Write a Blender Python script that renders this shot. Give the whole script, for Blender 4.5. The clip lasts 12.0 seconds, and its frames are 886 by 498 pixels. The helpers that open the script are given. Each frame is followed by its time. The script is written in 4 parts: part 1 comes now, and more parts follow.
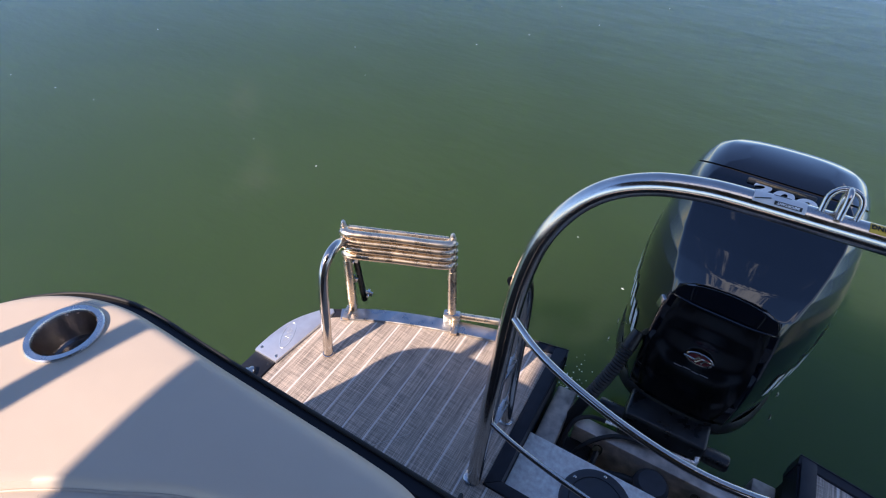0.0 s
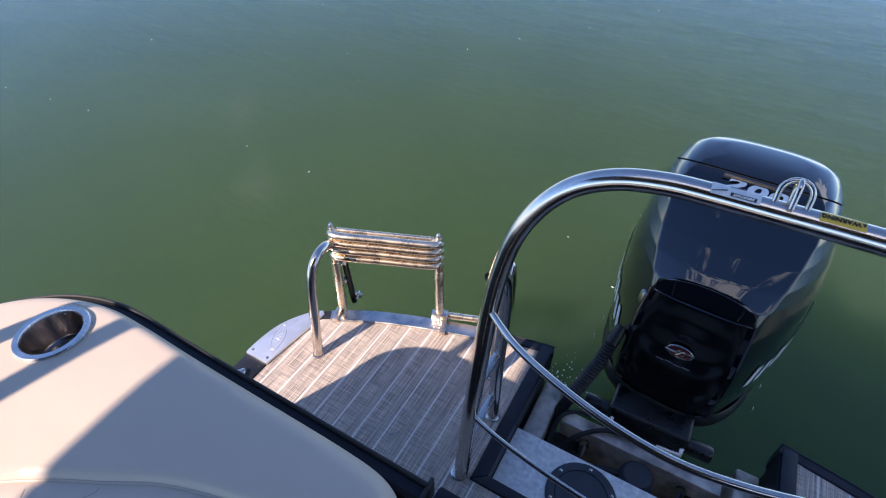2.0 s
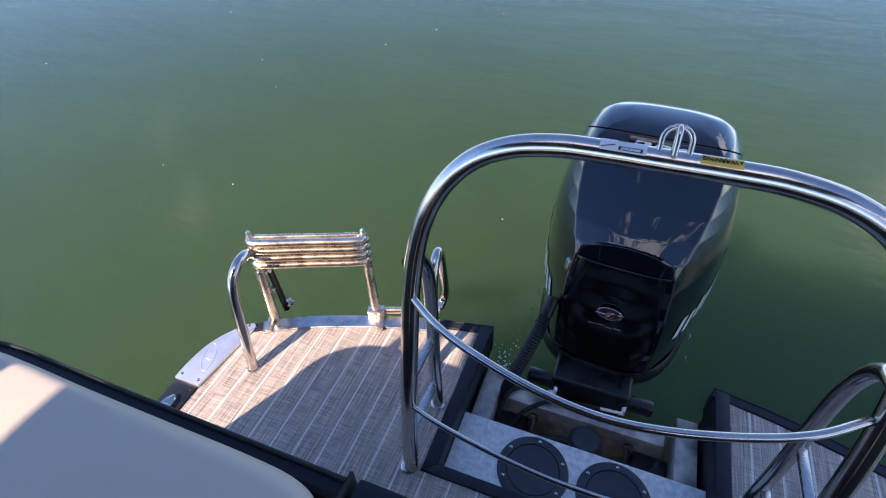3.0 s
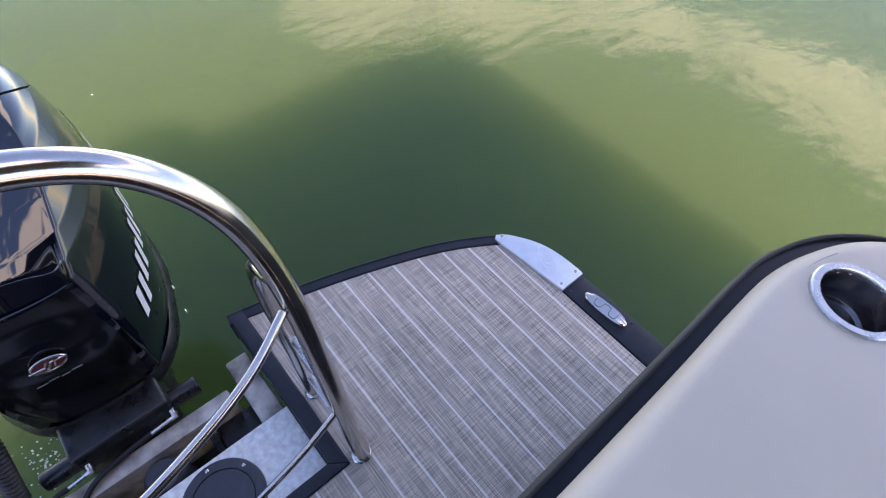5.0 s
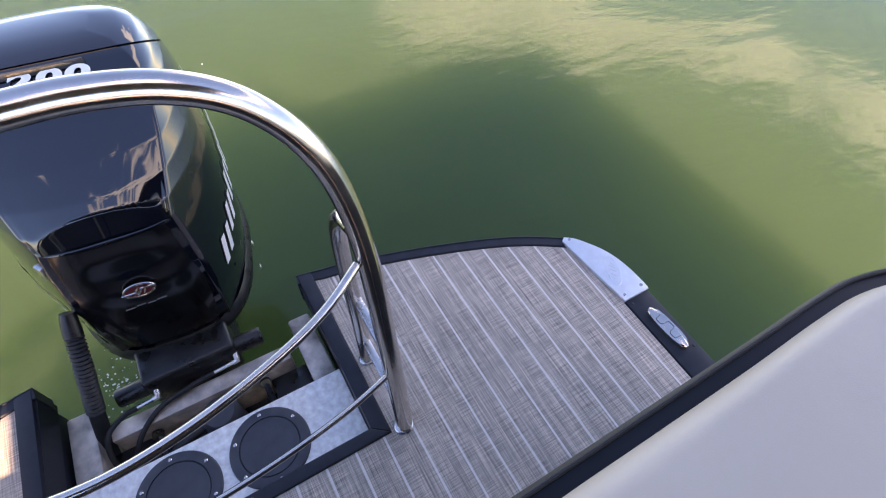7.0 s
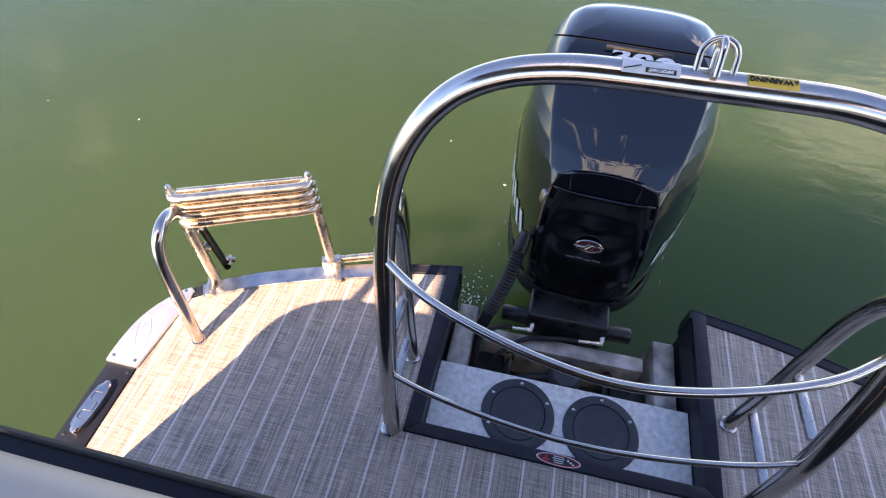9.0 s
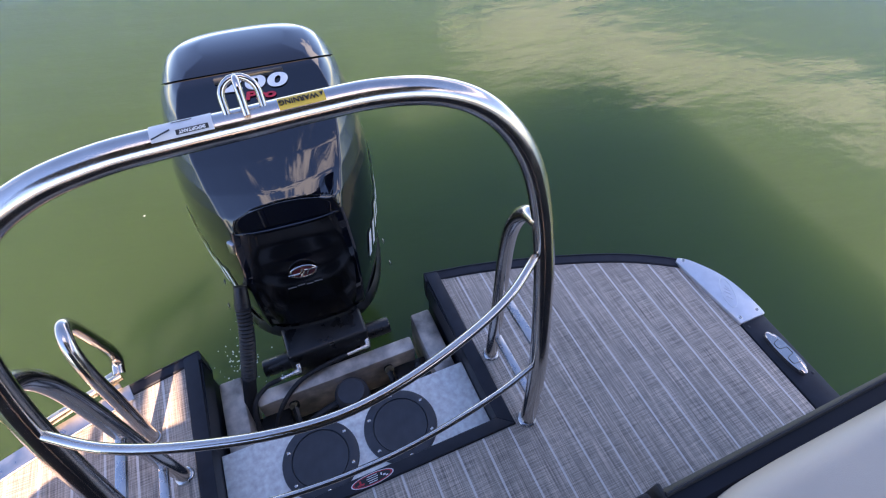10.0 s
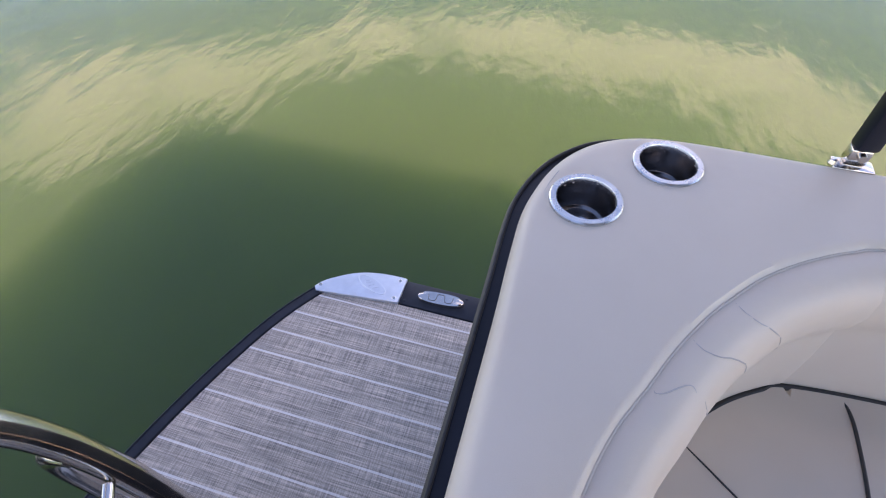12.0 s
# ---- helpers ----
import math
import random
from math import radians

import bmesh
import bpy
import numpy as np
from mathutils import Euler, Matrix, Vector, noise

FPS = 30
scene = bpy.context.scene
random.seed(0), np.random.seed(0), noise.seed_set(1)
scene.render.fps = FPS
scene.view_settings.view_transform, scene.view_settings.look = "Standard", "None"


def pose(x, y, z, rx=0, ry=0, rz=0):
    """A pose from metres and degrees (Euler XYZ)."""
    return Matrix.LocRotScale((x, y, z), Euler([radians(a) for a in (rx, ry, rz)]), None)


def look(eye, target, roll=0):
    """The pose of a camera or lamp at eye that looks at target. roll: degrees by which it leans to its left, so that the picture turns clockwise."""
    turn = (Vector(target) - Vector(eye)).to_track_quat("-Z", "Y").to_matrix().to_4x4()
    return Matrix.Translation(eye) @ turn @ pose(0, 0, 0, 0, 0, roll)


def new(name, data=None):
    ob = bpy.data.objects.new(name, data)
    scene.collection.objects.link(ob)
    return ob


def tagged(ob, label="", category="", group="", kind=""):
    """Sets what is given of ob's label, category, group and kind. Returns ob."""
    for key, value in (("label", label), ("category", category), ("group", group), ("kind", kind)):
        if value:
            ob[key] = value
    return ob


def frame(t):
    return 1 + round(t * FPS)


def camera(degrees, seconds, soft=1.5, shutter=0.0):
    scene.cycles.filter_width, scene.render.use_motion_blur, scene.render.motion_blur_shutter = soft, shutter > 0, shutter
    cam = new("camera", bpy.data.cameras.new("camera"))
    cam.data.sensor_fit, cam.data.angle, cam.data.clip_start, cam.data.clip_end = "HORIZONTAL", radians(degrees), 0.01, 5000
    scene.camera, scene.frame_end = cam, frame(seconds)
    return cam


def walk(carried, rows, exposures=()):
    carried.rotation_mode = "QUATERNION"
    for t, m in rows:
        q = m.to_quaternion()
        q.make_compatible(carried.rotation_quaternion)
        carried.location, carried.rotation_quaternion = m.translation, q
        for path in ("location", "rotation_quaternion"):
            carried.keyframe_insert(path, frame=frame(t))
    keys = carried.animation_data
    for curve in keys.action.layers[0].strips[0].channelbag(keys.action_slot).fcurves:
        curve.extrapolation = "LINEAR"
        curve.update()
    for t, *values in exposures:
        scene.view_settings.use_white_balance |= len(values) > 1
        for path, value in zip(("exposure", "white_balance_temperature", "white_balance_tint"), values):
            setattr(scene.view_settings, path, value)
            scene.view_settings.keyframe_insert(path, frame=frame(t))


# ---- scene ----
cam = camera(82.0, 12.0, 1.15)
EXPOSURES = [(0, 0.24, 5700, 19), (0.8, 0.39, 5650, 19), (2.8, 0.44, 5600, 19), (3.5, 1.15, 6000, 23), (5.4, 1.68, 7300, 29), (6.8, 1.68, 7350, 29), (7.6, 1.7, 7200, 29), (9.5, 1.06, 6700, 25),
             (10.2, 1.46, 6500, 28), (11, 1.6, 6950, 30), (12, 1.58, 7350, 30)]
PATH = [
    (0, (-0.197, -0.591, 1.448), (-0.795, 0.431, 0.371), 0.8),
    (0.5, (-0.208, -0.601, 1.450), (-0.805, 0.422, 0.373), -0.2),
    (1, (-0.205, -0.603, 1.451), (-0.804, 0.419, 0.375), 0.3),
    (1.5, (-0.188, -0.593, 1.465), (-0.777, 0.425, 0.381), 0.4),
    (2, (-0.141, -0.597, 1.459), (-0.742, 0.434, 0.393), -0.2),
    (2.5, (-0.129, -0.595, 1.457), (-0.729, 0.446, 0.400), 0.0),
    (3, (-0.069, -0.563, 1.423), (-0.530, 0.530, 0.349), -2.4),
    (3.5, (0.050, -0.460, 1.383), (0.116, 0.622, 0.206), 1.4),
    (3.7, (0.073, -0.414, 1.370), (0.368, 0.583, 0.154), 4.4),
    (5.3, (0.363, -0.338, 1.322), (1.062, 0.306, 0.035), 6.0),
    (5.5, (0.364, -0.336, 1.304), (1.100, 0.294, 0.030), 7.2),
    (6, (0.429, -0.343, 1.295), (1.156, 0.273, 0.010), 6.1),
    (6.5, (0.425, -0.349, 1.318), (1.106, 0.280, 0.014), 5.1),
    (7, (0.283, -0.378, 1.3245), (0.7935, 0.415, 0.032), 3.3),
    (7.5, (0.045, -0.356, 1.344), (0.289, 0.535, 0.038), 6.2),
    (7.7, (-0.038, -0.375, 1.332), (0.125, 0.553, 0.039), 7.3),
    (9.3, (-0.200, -0.423, 1.367), (-0.442, 0.543, 0.114), -0.7),
    (9.5, (-0.169, -0.382, 1.378), (-0.203, 0.588, 0.106), 1.7),
    (10, (0.020, -0.369, 1.376), (0.421, 0.542, 0.124), 0.6),
    (10.5, (0.180, -0.380, 1.378), (0.800, 0.415, 0.136), 0.2),
    (11, (0.257, -0.378, 1.384), (1.030, 0.292, 0.154), 0.2),
    (11.5, (0.3575, -0.4055, 1.365), (1.2295, 0.1295, 0.135), -2.5),
    (12, (0.360, -0.405, 1.361), (1.3415, -0.1085, 0.133), -0.45),
]
walk(cam, [(t, look(eye, target, roll)) for t, eye, target, roll in PATH], EXPOSURES)

# ---- world and sun ----
SUN_AZ, SUN_EL = radians(25), radians(44)   # light travels aft and slightly to +x
sun_dir = Vector((-math.sin(SUN_AZ) * math.cos(SUN_EL), -math.cos(SUN_AZ) * math.cos(SUN_EL), math.sin(SUN_EL)))
sun = new("sun", bpy.data.lights.new("sun", "SUN"))
sun.data.energy, sun.data.angle, sun.data.color = 5.8, radians(0.6), (1.0, 0.78, 0.54)
sun.matrix_world = look((0, 0, 10), Vector((0, 0, 10)) - sun_dir)

world = bpy.data.worlds.new("sky")
scene.world = world
world.use_nodes = True
wt = world.node_tree
wt.nodes.clear()


def link(tree, a, b):
    tree.links.new(a, b)


def nd(tree, kind, **values):
    n = tree.nodes.new(kind)
    for k, v in values.items():
        if k in n.inputs:
            n.inputs[k].default_value = v
    return n


def ramp(tree, stops, source=None):
    n = tree.nodes.new("ShaderNodeValToRGB")
    e = n.color_ramp.elements
    while len(e) < len(stops):
        e.new(0.5)
    for el, (p, c) in zip(e, stops):
        el.position = p
        el.color = (c, c, c, 1) if isinstance(c, (int, float)) else (*c, 1)
    if source:
        tree.links.new(source, n.inputs[0])
    return n


def calc(tree, op, a, b=None, clamp=False):
    n = tree.nodes.new("ShaderNodeMath")
    n.operation, n.use_clamp = op, clamp
    for i, v in enumerate((a, b)):
        if v is None:
            continue
        if isinstance(v, (int, float)):
            n.inputs[i].default_value = v
        else:
            tree.links.new(v, n.inputs[i])
    return n.outputs[0]


def mixc(tree, fac, a, b, mode="MIX"):
    n = tree.nodes.new("ShaderNodeMix")
    n.data_type, n.blend_type = "RGBA", mode
    for i, v in ((0, fac), (6, a), (7, b)):
        if isinstance(v, (int, float)):
            n.inputs[i].default_value = v
        elif isinstance(v, tuple):
            n.inputs[i].default_value = (*v, 1)
        else:
            tree.links.new(v, n.inputs[i])
    return n.outputs[2]


sky = wt.nodes.new("ShaderNodeTexSky")
sky.sky_type, sky.sun_disc = "NISHITA", False
sky.sun_elevation, sky.sun_rotation = SUN_EL, math.atan2(sun_dir.x, sun_dir.y)
sky.air_density, sky.dust_density, sky.ozone_density = 0.95, 0.0, 3.0
tc = wt.nodes.new("ShaderNodeTexCoord")
big = nd(wt, "ShaderNodeTexNoise", Scale=4.2, Detail=12.0, Roughness=0.60, Distortion=0.25)
flat = wt.nodes.new("ShaderNodeMapping")
flat.inputs["Scale"].default_value = (0.75, 0.75, 2.0)
link(wt, tc.outputs["Generated"], flat.inputs[0])
link(wt, flat.outputs[0], big.inputs["Vector"])
sep = wt.nodes.new("ShaderNodeSeparateXYZ")
link(wt, tc.outputs["Generated"], sep.inputs[0])
# fair-weather clouds, banked up towards +x and overhead
def bank(direction, low, high, amount):
    """More cloud round a direction of the sky."""
    v = wt.nodes.new("ShaderNodeVectorMath")
    v.operation = "DOT_PRODUCT"
    link(wt, tc.outputs["Generated"], v.inputs[0])
    v.inputs[1].default_value = Vector(direction).normalized()
    mr = nd(wt, "ShaderNodeMapRange")
    mr.interpolation_type = "SMOOTHSTEP"
    mr.inputs[1].default_value, mr.inputs[2].default_value, mr.inputs[4].default_value = low, high, amount
    link(wt, v.outputs["Value"], mr.inputs[0])
    return mr.outputs[0]


def step(value, low, high, amount=1.0):
    mr = nd(wt, "ShaderNodeMapRange")
    mr.interpolation_type = "SMOOTHSTEP"
    mr.inputs[1].default_value, mr.inputs[2].default_value, mr.inputs[4].default_value = low, high, amount
    link(wt, value, mr.inputs[0])
    return mr.outputs[0]


# a long bank of cumulus low over the +x side, ragged overhead cloud
belt = calc(wt, "MULTIPLY", step(sep.outputs["Z"], 0.395, 0.455), calc(wt, "SUBTRACT", 1.0, step(sep.outputs["Z"], 0.49, 0.58)))
belt = calc(wt, "MULTIPLY", belt, step(sep.outputs["X"], 0.15, 0.50, 0.29))
puffs = nd(wt, "ShaderNodeTexNoise", Scale=17.0, Detail=9.0, Roughness=0.62)
link(wt, tc.outputs["Generated"], puffs.inputs["Vector"])
puffy = calc(wt, "SUBTRACT", calc(wt, "MULTIPLY", puffs.outputs["Fac"], 0.85), 0.22)
lean = calc(wt, "ADD", belt, calc(wt, "MULTIPLY", bank((0.05, -0.44, 0.895), 0.90, 0.985, 1.0), puffy))
cover = calc(wt, "ADD", big.outputs["Fac"], lean)
cloud = ramp(wt, ((0.672, 0.0), (0.70, 0.6), (0.78, 1.0)), cover)
wide = mixc(wt, cloud.outputs[0], sky.outputs[0], (8.0, 7.7, 7.35))
bg = nd(wt, "ShaderNodeBackground", Strength=0.15)
link(wt, wide, bg.inputs["Color"])
out = wt.nodes.new("ShaderNodeOutputWorld")
link(wt, bg.outputs[0], out.inputs["Surface"])

# ---- materials ----


def mat(name, colour, rough=0.5, metal=0.0, vary=0.15, scale=20.0, bump=0.0, bscale=200.0, coat=0.0, coord="Object", rvary=0.0, spec=0.5):
    m = bpy.data.materials.new(name)
    m.use_nodes = True
    t = m.node_tree
    p = t.nodes["Principled BSDF"]
    co = t.nodes.new("ShaderNodeTexCoord").outputs[coord]
    n1 = nd(t, "ShaderNodeTexNoise", Scale=scale, Detail=5.0)
    n2 = nd(t, "ShaderNodeTexNoise", Scale=bscale, Detail=3.0)
    link(t, co, n1.inputs["Vector"])
    link(t, co, n2.inputs["Vector"])
    lo = tuple(c * (1 - vary) for c in colour)
    hi = tuple(min(1, c * (1 + vary)) for c in colour)
    r = ramp(t, ((0.3, lo), (0.7, hi)), n1.outputs["Fac"])
    link(t, r.outputs[0], p.inputs["Base Color"])
    p.inputs["Roughness"].default_value = rough
    if rvary:
        rr = ramp(t, ((0.3, max(0.02, rough - rvary)), (0.7, rough + rvary)), n1.outputs["Fac"])
        link(t, rr.outputs[0], p.inputs["Roughness"])
    p.inputs["Metallic"].default_value = metal
    p.inputs["Specular IOR Level"].default_value = spec
    p.inputs["Coat Weight"].default_value = coat
    p.inputs["Coat Roughness"].default_value = 0.03
    if bump:
        b = nd(t, "ShaderNodeBump", Strength=bump, Distance=0.002)
        link(t, n2.outputs["Fac"], b.inputs["Height"])
        link(t, b.outputs[0], p.inputs["Normal"])
    return m


STEEL = mat("polished_stainless", (0.66, 0.60, 0.54), 0.17, 1.0, 0.06, 30, 0.03, 400, rvary=0.05)
# ladder steel tinted gold to carry the reflection of sunlit flooring
LADDER_STEEL = mat("warm_reflection_stainless", (0.88, 0.72, 0.54), 0.28, 1.0, 0.16, 26, 0.03, 400, rvary=0.06)
BRUSHED = mat("brushed_stainless", (0.62, 0.61, 0.60), 0.28, 1.0, 0.08, 40, 0.05, 600, rvary=0.06)
ALU = mat("weathered_aluminium", (0.90, 0.84, 0.78), 0.5, 0.2, 0.20, 60, 0.15, 90, rvary=0.1)
ALU_DULL = mat("dull_aluminium", (0.56, 0.50, 0.44), 0.5, 0.3, 0.65, 14, 0.25, 60, rvary=0.1)
WHITE_CAST = mat("silver_cast_plate", (0.78, 0.79, 0.81), 0.38, 0.75, 0.06, 30, 0.12, 300)
BLACK = mat("black_powder_coat", (0.020, 0.022, 0.030), 0.42, 0.0, 0.2, 30, 0.05, 300, spec=0.3)
RAIL_BLACK = mat("black_anodised_rail", (0.010, 0.011, 0.017), 0.36, 0.0, 0.2, 12, 0.04, 300, spec=0.28)
RUBBER = mat("black_rubber", (0.02, 0.02, 0.022), 0.6, 0.0, 0.2, 40, 0.1, 300)
COWL = mat("glossy_black_cowl_paint", (0.0022, 0.0032, 0.0075), 0.04, 0.0, 0.15, 8, 0.0, 300, coat=1.0, spec=0.45)
FACE = mat("glossy_black_face", (0.006, 0.006, 0.007), 0.14, 0.0, 0.1, 8, 0.0, 300)
LOWER = mat("scuffed_black_casting", (0.012, 0.012, 0.013), 0.35, 0.0, 0.5, 25, 0.2, 120, rvary=0.15)
GREY_LID = mat("charcoal_plastic", (0.048, 0.052, 0.062), 0.45, 0.0, 0.15, 30, 0.1, 500)
WHITE_INK = mat("white_decal", (0.80, 0.80, 0.80), 0.35, 0.0, 0.03)
RED_INK = mat("red_decal", (0.55, 0.03, 0.05), 0.35, 0.0, 0.05)
YELLOW_INK = mat("yellow_label", (0.75, 0.50, 0.06), 0.4, 0.0, 0.08, 60)
DARK_INK = mat("black_ink", (0.02, 0.02, 0.02), 0.5, 0.0, 0.1)
CANVAS = mat("black_canvas", (0.02, 0.02, 0.022), 0.9, 0.0, 0.2, 40, 0.2, 900)
CREAM = mat("foam", (0.75, 0.78, 0.72), 0.5, 0.0, 0.05)


def vinyl_material():
    m = bpy.data.materials.new("cream_marine_vinyl")
    m.use_nodes = True
    t = m.node_tree
    p = t.nodes["Principled BSDF"]
    co = t.nodes.new("ShaderNodeTexCoord").outputs["Object"]
    n1 = nd(t, "ShaderNodeTexNoise", Scale=3.5, Detail=4.0)
    n2 = nd(t, "ShaderNodeTexVoronoi", Scale=900.0)
    n3 = nd(t, "ShaderNodeTexNoise", Scale=9.0, Detail=3.0)
    for n in (n1, n2, n3):
        link(t, co, n.inputs["Vector"])
    r = ramp(t, ((0.3, (0.61, 0.507, 0.398)), (0.7, (0.66, 0.557, 0.442))), n1.outputs["Fac"])
    link(t, r.outputs[0], p.inputs["Base Color"])
    p.inputs["Roughness"].default_value = 0.46
    b1 = nd(t, "ShaderNodeBump", Strength=0.12, Distance=0.001)
    link(t, n2.outputs["Distance"], b1.inputs["Height"])
    b2 = nd(t, "ShaderNodeBump", Strength=0.25, Distance=0.01)
    link(t, n3.outputs["Fac"], b2.inputs["Height"])
    link(t, b1.outputs[0], b2.inputs["Normal"])
    link(t, b2.outputs[0], p.inputs["Normal"])
    return m


VINYL = vinyl_material()


def mat_material():
    """Woven vinyl flooring, warp and weft threads with a pale stripe every 75 mm."""
    m = bpy.data.materials.new("woven_vinyl_flooring")
    m.use_nodes = True
    t = m.node_tree
    p = t.nodes["Principled BSDF"]
    co = t.nodes.new("ShaderNodeTexCoord").outputs["Object"]
    sp = t.nodes.new("ShaderNodeSeparateXYZ")
    link(t, co, sp.inputs[0])

    def threads(sx, sy, seed):
        mp = t.nodes.new("ShaderNodeMapping")
        mp.inputs["Scale"].default_value = (sx, sy, 1)
        mp.inputs["Location"].default_value = (seed, seed * 2, 0)
        link(t, co, mp.inputs[0])
        n = nd(t, "ShaderNodeTexNoise", Scale=1.0, Detail=2.0, Roughness=0.6)
        link(t, mp.outputs[0], n.inputs["Vector"])
        return n.outputs["Fac"]

    warp = threads(420, 9, 3.0)
    weft = threads(14, 420, 7.0)
    slub = threads(160, 3.0, 11.0)
    dirt = threads(4, 4, 17.0)
    a = ramp(t, ((0.36, (0.17, 0.145, 0.122)), (0.62, (0.78, 0.65, 0.53))), warp)
    b = ramp(t, ((0.36, (0.20, 0.171, 0.144)), (0.62, (0.80, 0.67, 0.55))), weft)
    c = mixc(t, 0.5, a.outputs[0], b.outputs[0])
    s = ramp(t, ((0.3, 0.63), (0.7, 1.12)), slub)
    c = mixc(t, 1.0, c, s.outputs[0], "MULTIPLY")
    d = ramp(t, ((0.3, 0.88), (0.7, 1.06)), dirt)
    c = mixc(t, 1.0, c, d.outputs[0], "MULTIPLY")
    u = calc(t, "MODULO", calc(t, "ADD", sp.outputs["X"], 0.0040 + 75.5 * 0.0768), 0.0768)
    w = calc(t, "ABSOLUTE", calc(t, "SUBTRACT", u, 0.0384))
    line = calc(t, "LESS_THAN", w, 0.0030)
    thin = calc(t, "LESS_THAN", calc(t, "ABSOLUTE", calc(t, "SUBTRACT", w, 0.012)), 0.0011)
    broken = calc(t, "MULTIPLY", line, calc(t, "ADD", calc(t, "MULTIPLY", weft, 0.5), 0.5))
    c = mixc(t, calc(t, "MULTIPLY", thin, 0.16), c, (0.50, 0.46, 0.42))
    c = mixc(t, broken, c, (0.84, 0.80, 0.76))
    link(t, c, p.inputs["Base Color"])
    p.inputs["Roughness"].default_value = 0.62
    bp = nd(t, "ShaderNodeBump", Strength=0.35, Distance=0.0012)
    link(t, calc(t, "ADD", warp, weft), bp.inputs["Height"])
    link(t, bp.outputs[0], p.inputs["Normal"])
    return m


MAT = mat_material()
SCUFF = mat("chalky_scuff", (0.62, 0.58, 0.54), 0.8, 0.0, 0.2, 80)


def water_material():
    m = bpy.data.materials.new("green_lake_water")
    m.use_nodes = True
    t = m.node_tree
    p = t.nodes["Principled BSDF"]
    co = t.nodes.new("ShaderNodeTexCoord").outputs["Object"]
    n0 = nd(t, "ShaderNodeTexNoise", Scale=0.35, Detail=3.0)
    link(t, co, n0.inputs["Vector"])
    r = ramp(t, ((0.35, (0.042, 0.073, 0.025)), (0.65, (0.049, 0.083, 0.029))), n0.outputs["Fac"])
    link(t, r.outputs[0], p.inputs["Base Color"])
    p.inputs["Roughness"].default_value = 0.03
    p.inputs["IOR"].default_value = 1.333
    p.inputs["Subsurface Weight"].default_value = 1.0
    p.inputs["Subsurface Radius"].default_value = (0.85, 1.0, 0.4)
    p.inputs["Subsurface Scale"].default_value = 7.5
    mp = t.nodes.new("ShaderNodeMapping")
    mp.inputs["Scale"].default_value = (1.0, 2.2, 1.0)
    mp.inputs["Rotation"].default_value = (0, 0, radians(25))
    link(t, co, mp.inputs[0])
    n1 = nd(t, "ShaderNodeTexNoise", Scale=1.3, Detail=2.5, Roughness=0.5, Distortion=0.15)
    n2 = nd(t, "ShaderNodeTexNoise", Scale=6.0, Detail=2.0, Roughness=0.5)
    n3 = nd(t, "ShaderNodeTexNoise", Scale=19.0, Detail=3.0, Roughness=0.55, Distortion=0.4)
    for n in (n1, n2, n3):
        link(t, mp.outputs[0], n.inputs["Vector"])
    h = calc(t, "ADD", n1.outputs["Fac"], calc(t, "MULTIPLY", n2.outputs["Fac"], 0.21))
    h = calc(t, "ADD", h, calc(t, "MULTIPLY", n3.outputs["Fac"], 0.075))
    b = nd(t, "ShaderNodeBump", Strength=0.37, Distance=0.02)
    link(t, h, b.inputs["Height"])
    link(t, b.outputs[0], p.inputs["Normal"])
    return m


WATER = water_material()

# ---- mesh helpers ----


def part(name, bm, material, parent=None, label="", smooth=True):
    me = bpy.data.meshes.new(name)
    bmesh.ops.recalc_face_normals(bm, faces=bm.faces)
    bm.to_mesh(me)
    bm.free()
    me.materials.append(material)
    for f in me.polygons:
        f.use_smooth = smooth
    if smooth:
        me.set_sharp_from_angle(angle=radians(38))
    ob = new(name, me)
    ob.parent = parent
    if label:
        tagged(ob, label)
    return ob


def thing(name, label, category, at=(0, 0, 0), group="", kind=""):
    ob = new(name)
    ob.location = at
    ob.empty_display_size = 0.05
    return tagged(ob, label, category, group, kind)


def seat_on(ob, parent):
    """Parents ob, keeping world coordinates in its mesh relative to the parent's place."""
    ob.parent = parent
    ob.location = -Vector(parent.location)
    return ob


def box(bm, lo, hi, bevel=0.0, seg=2, m=None):
    r = bmesh.ops.create_cube(bm, size=1.0)
    vs = r["verts"]
    c = [(a + b) / 2 for a, b in zip(lo, hi)]
    d = [b - a for a, b in zip(lo, hi)]
    for v in vs:
        v.co = Vector((v.co.x * d[0] + c[0], v.co.y * d[1] + c[1], v.co.z * d[2] + c[2]))
    if bevel:
        es = list({e for v in vs for e in v.link_edges})
        rb = bmesh.ops.bevel(bm, geom=es, offset=bevel, segments=seg, profile=0.5, affect="EDGES")
        vs = [v for v in rb["verts"]]
    if m is not None:
        fs = {f for v in vs for f in v.link_faces}
        bmesh.ops.transform(bm, matrix=m, verts=list({v for f in fs for v in f.verts}))
    return bm


def smooth_path(points, n=8):
    """Catmull-Rom through points."""
    ps = [Vector(p) for p in points]
    ps = [ps[0] * 2 - ps[1], *ps, ps[-1] * 2 - ps[-2]]
    res = []
    for i in range(1, len(ps) - 2):
        a, b, c, d = ps[i - 1:i + 3]
        for k in range(n):
            t = k / n
            res.append(0.5 * ((2 * b) + (c - a) * t + (2 * a - 5 * b + 4 * c - d) * t * t + (3 * b - a - 3 * c + d) * t ** 3))
    res.append(ps[-2])
    return res


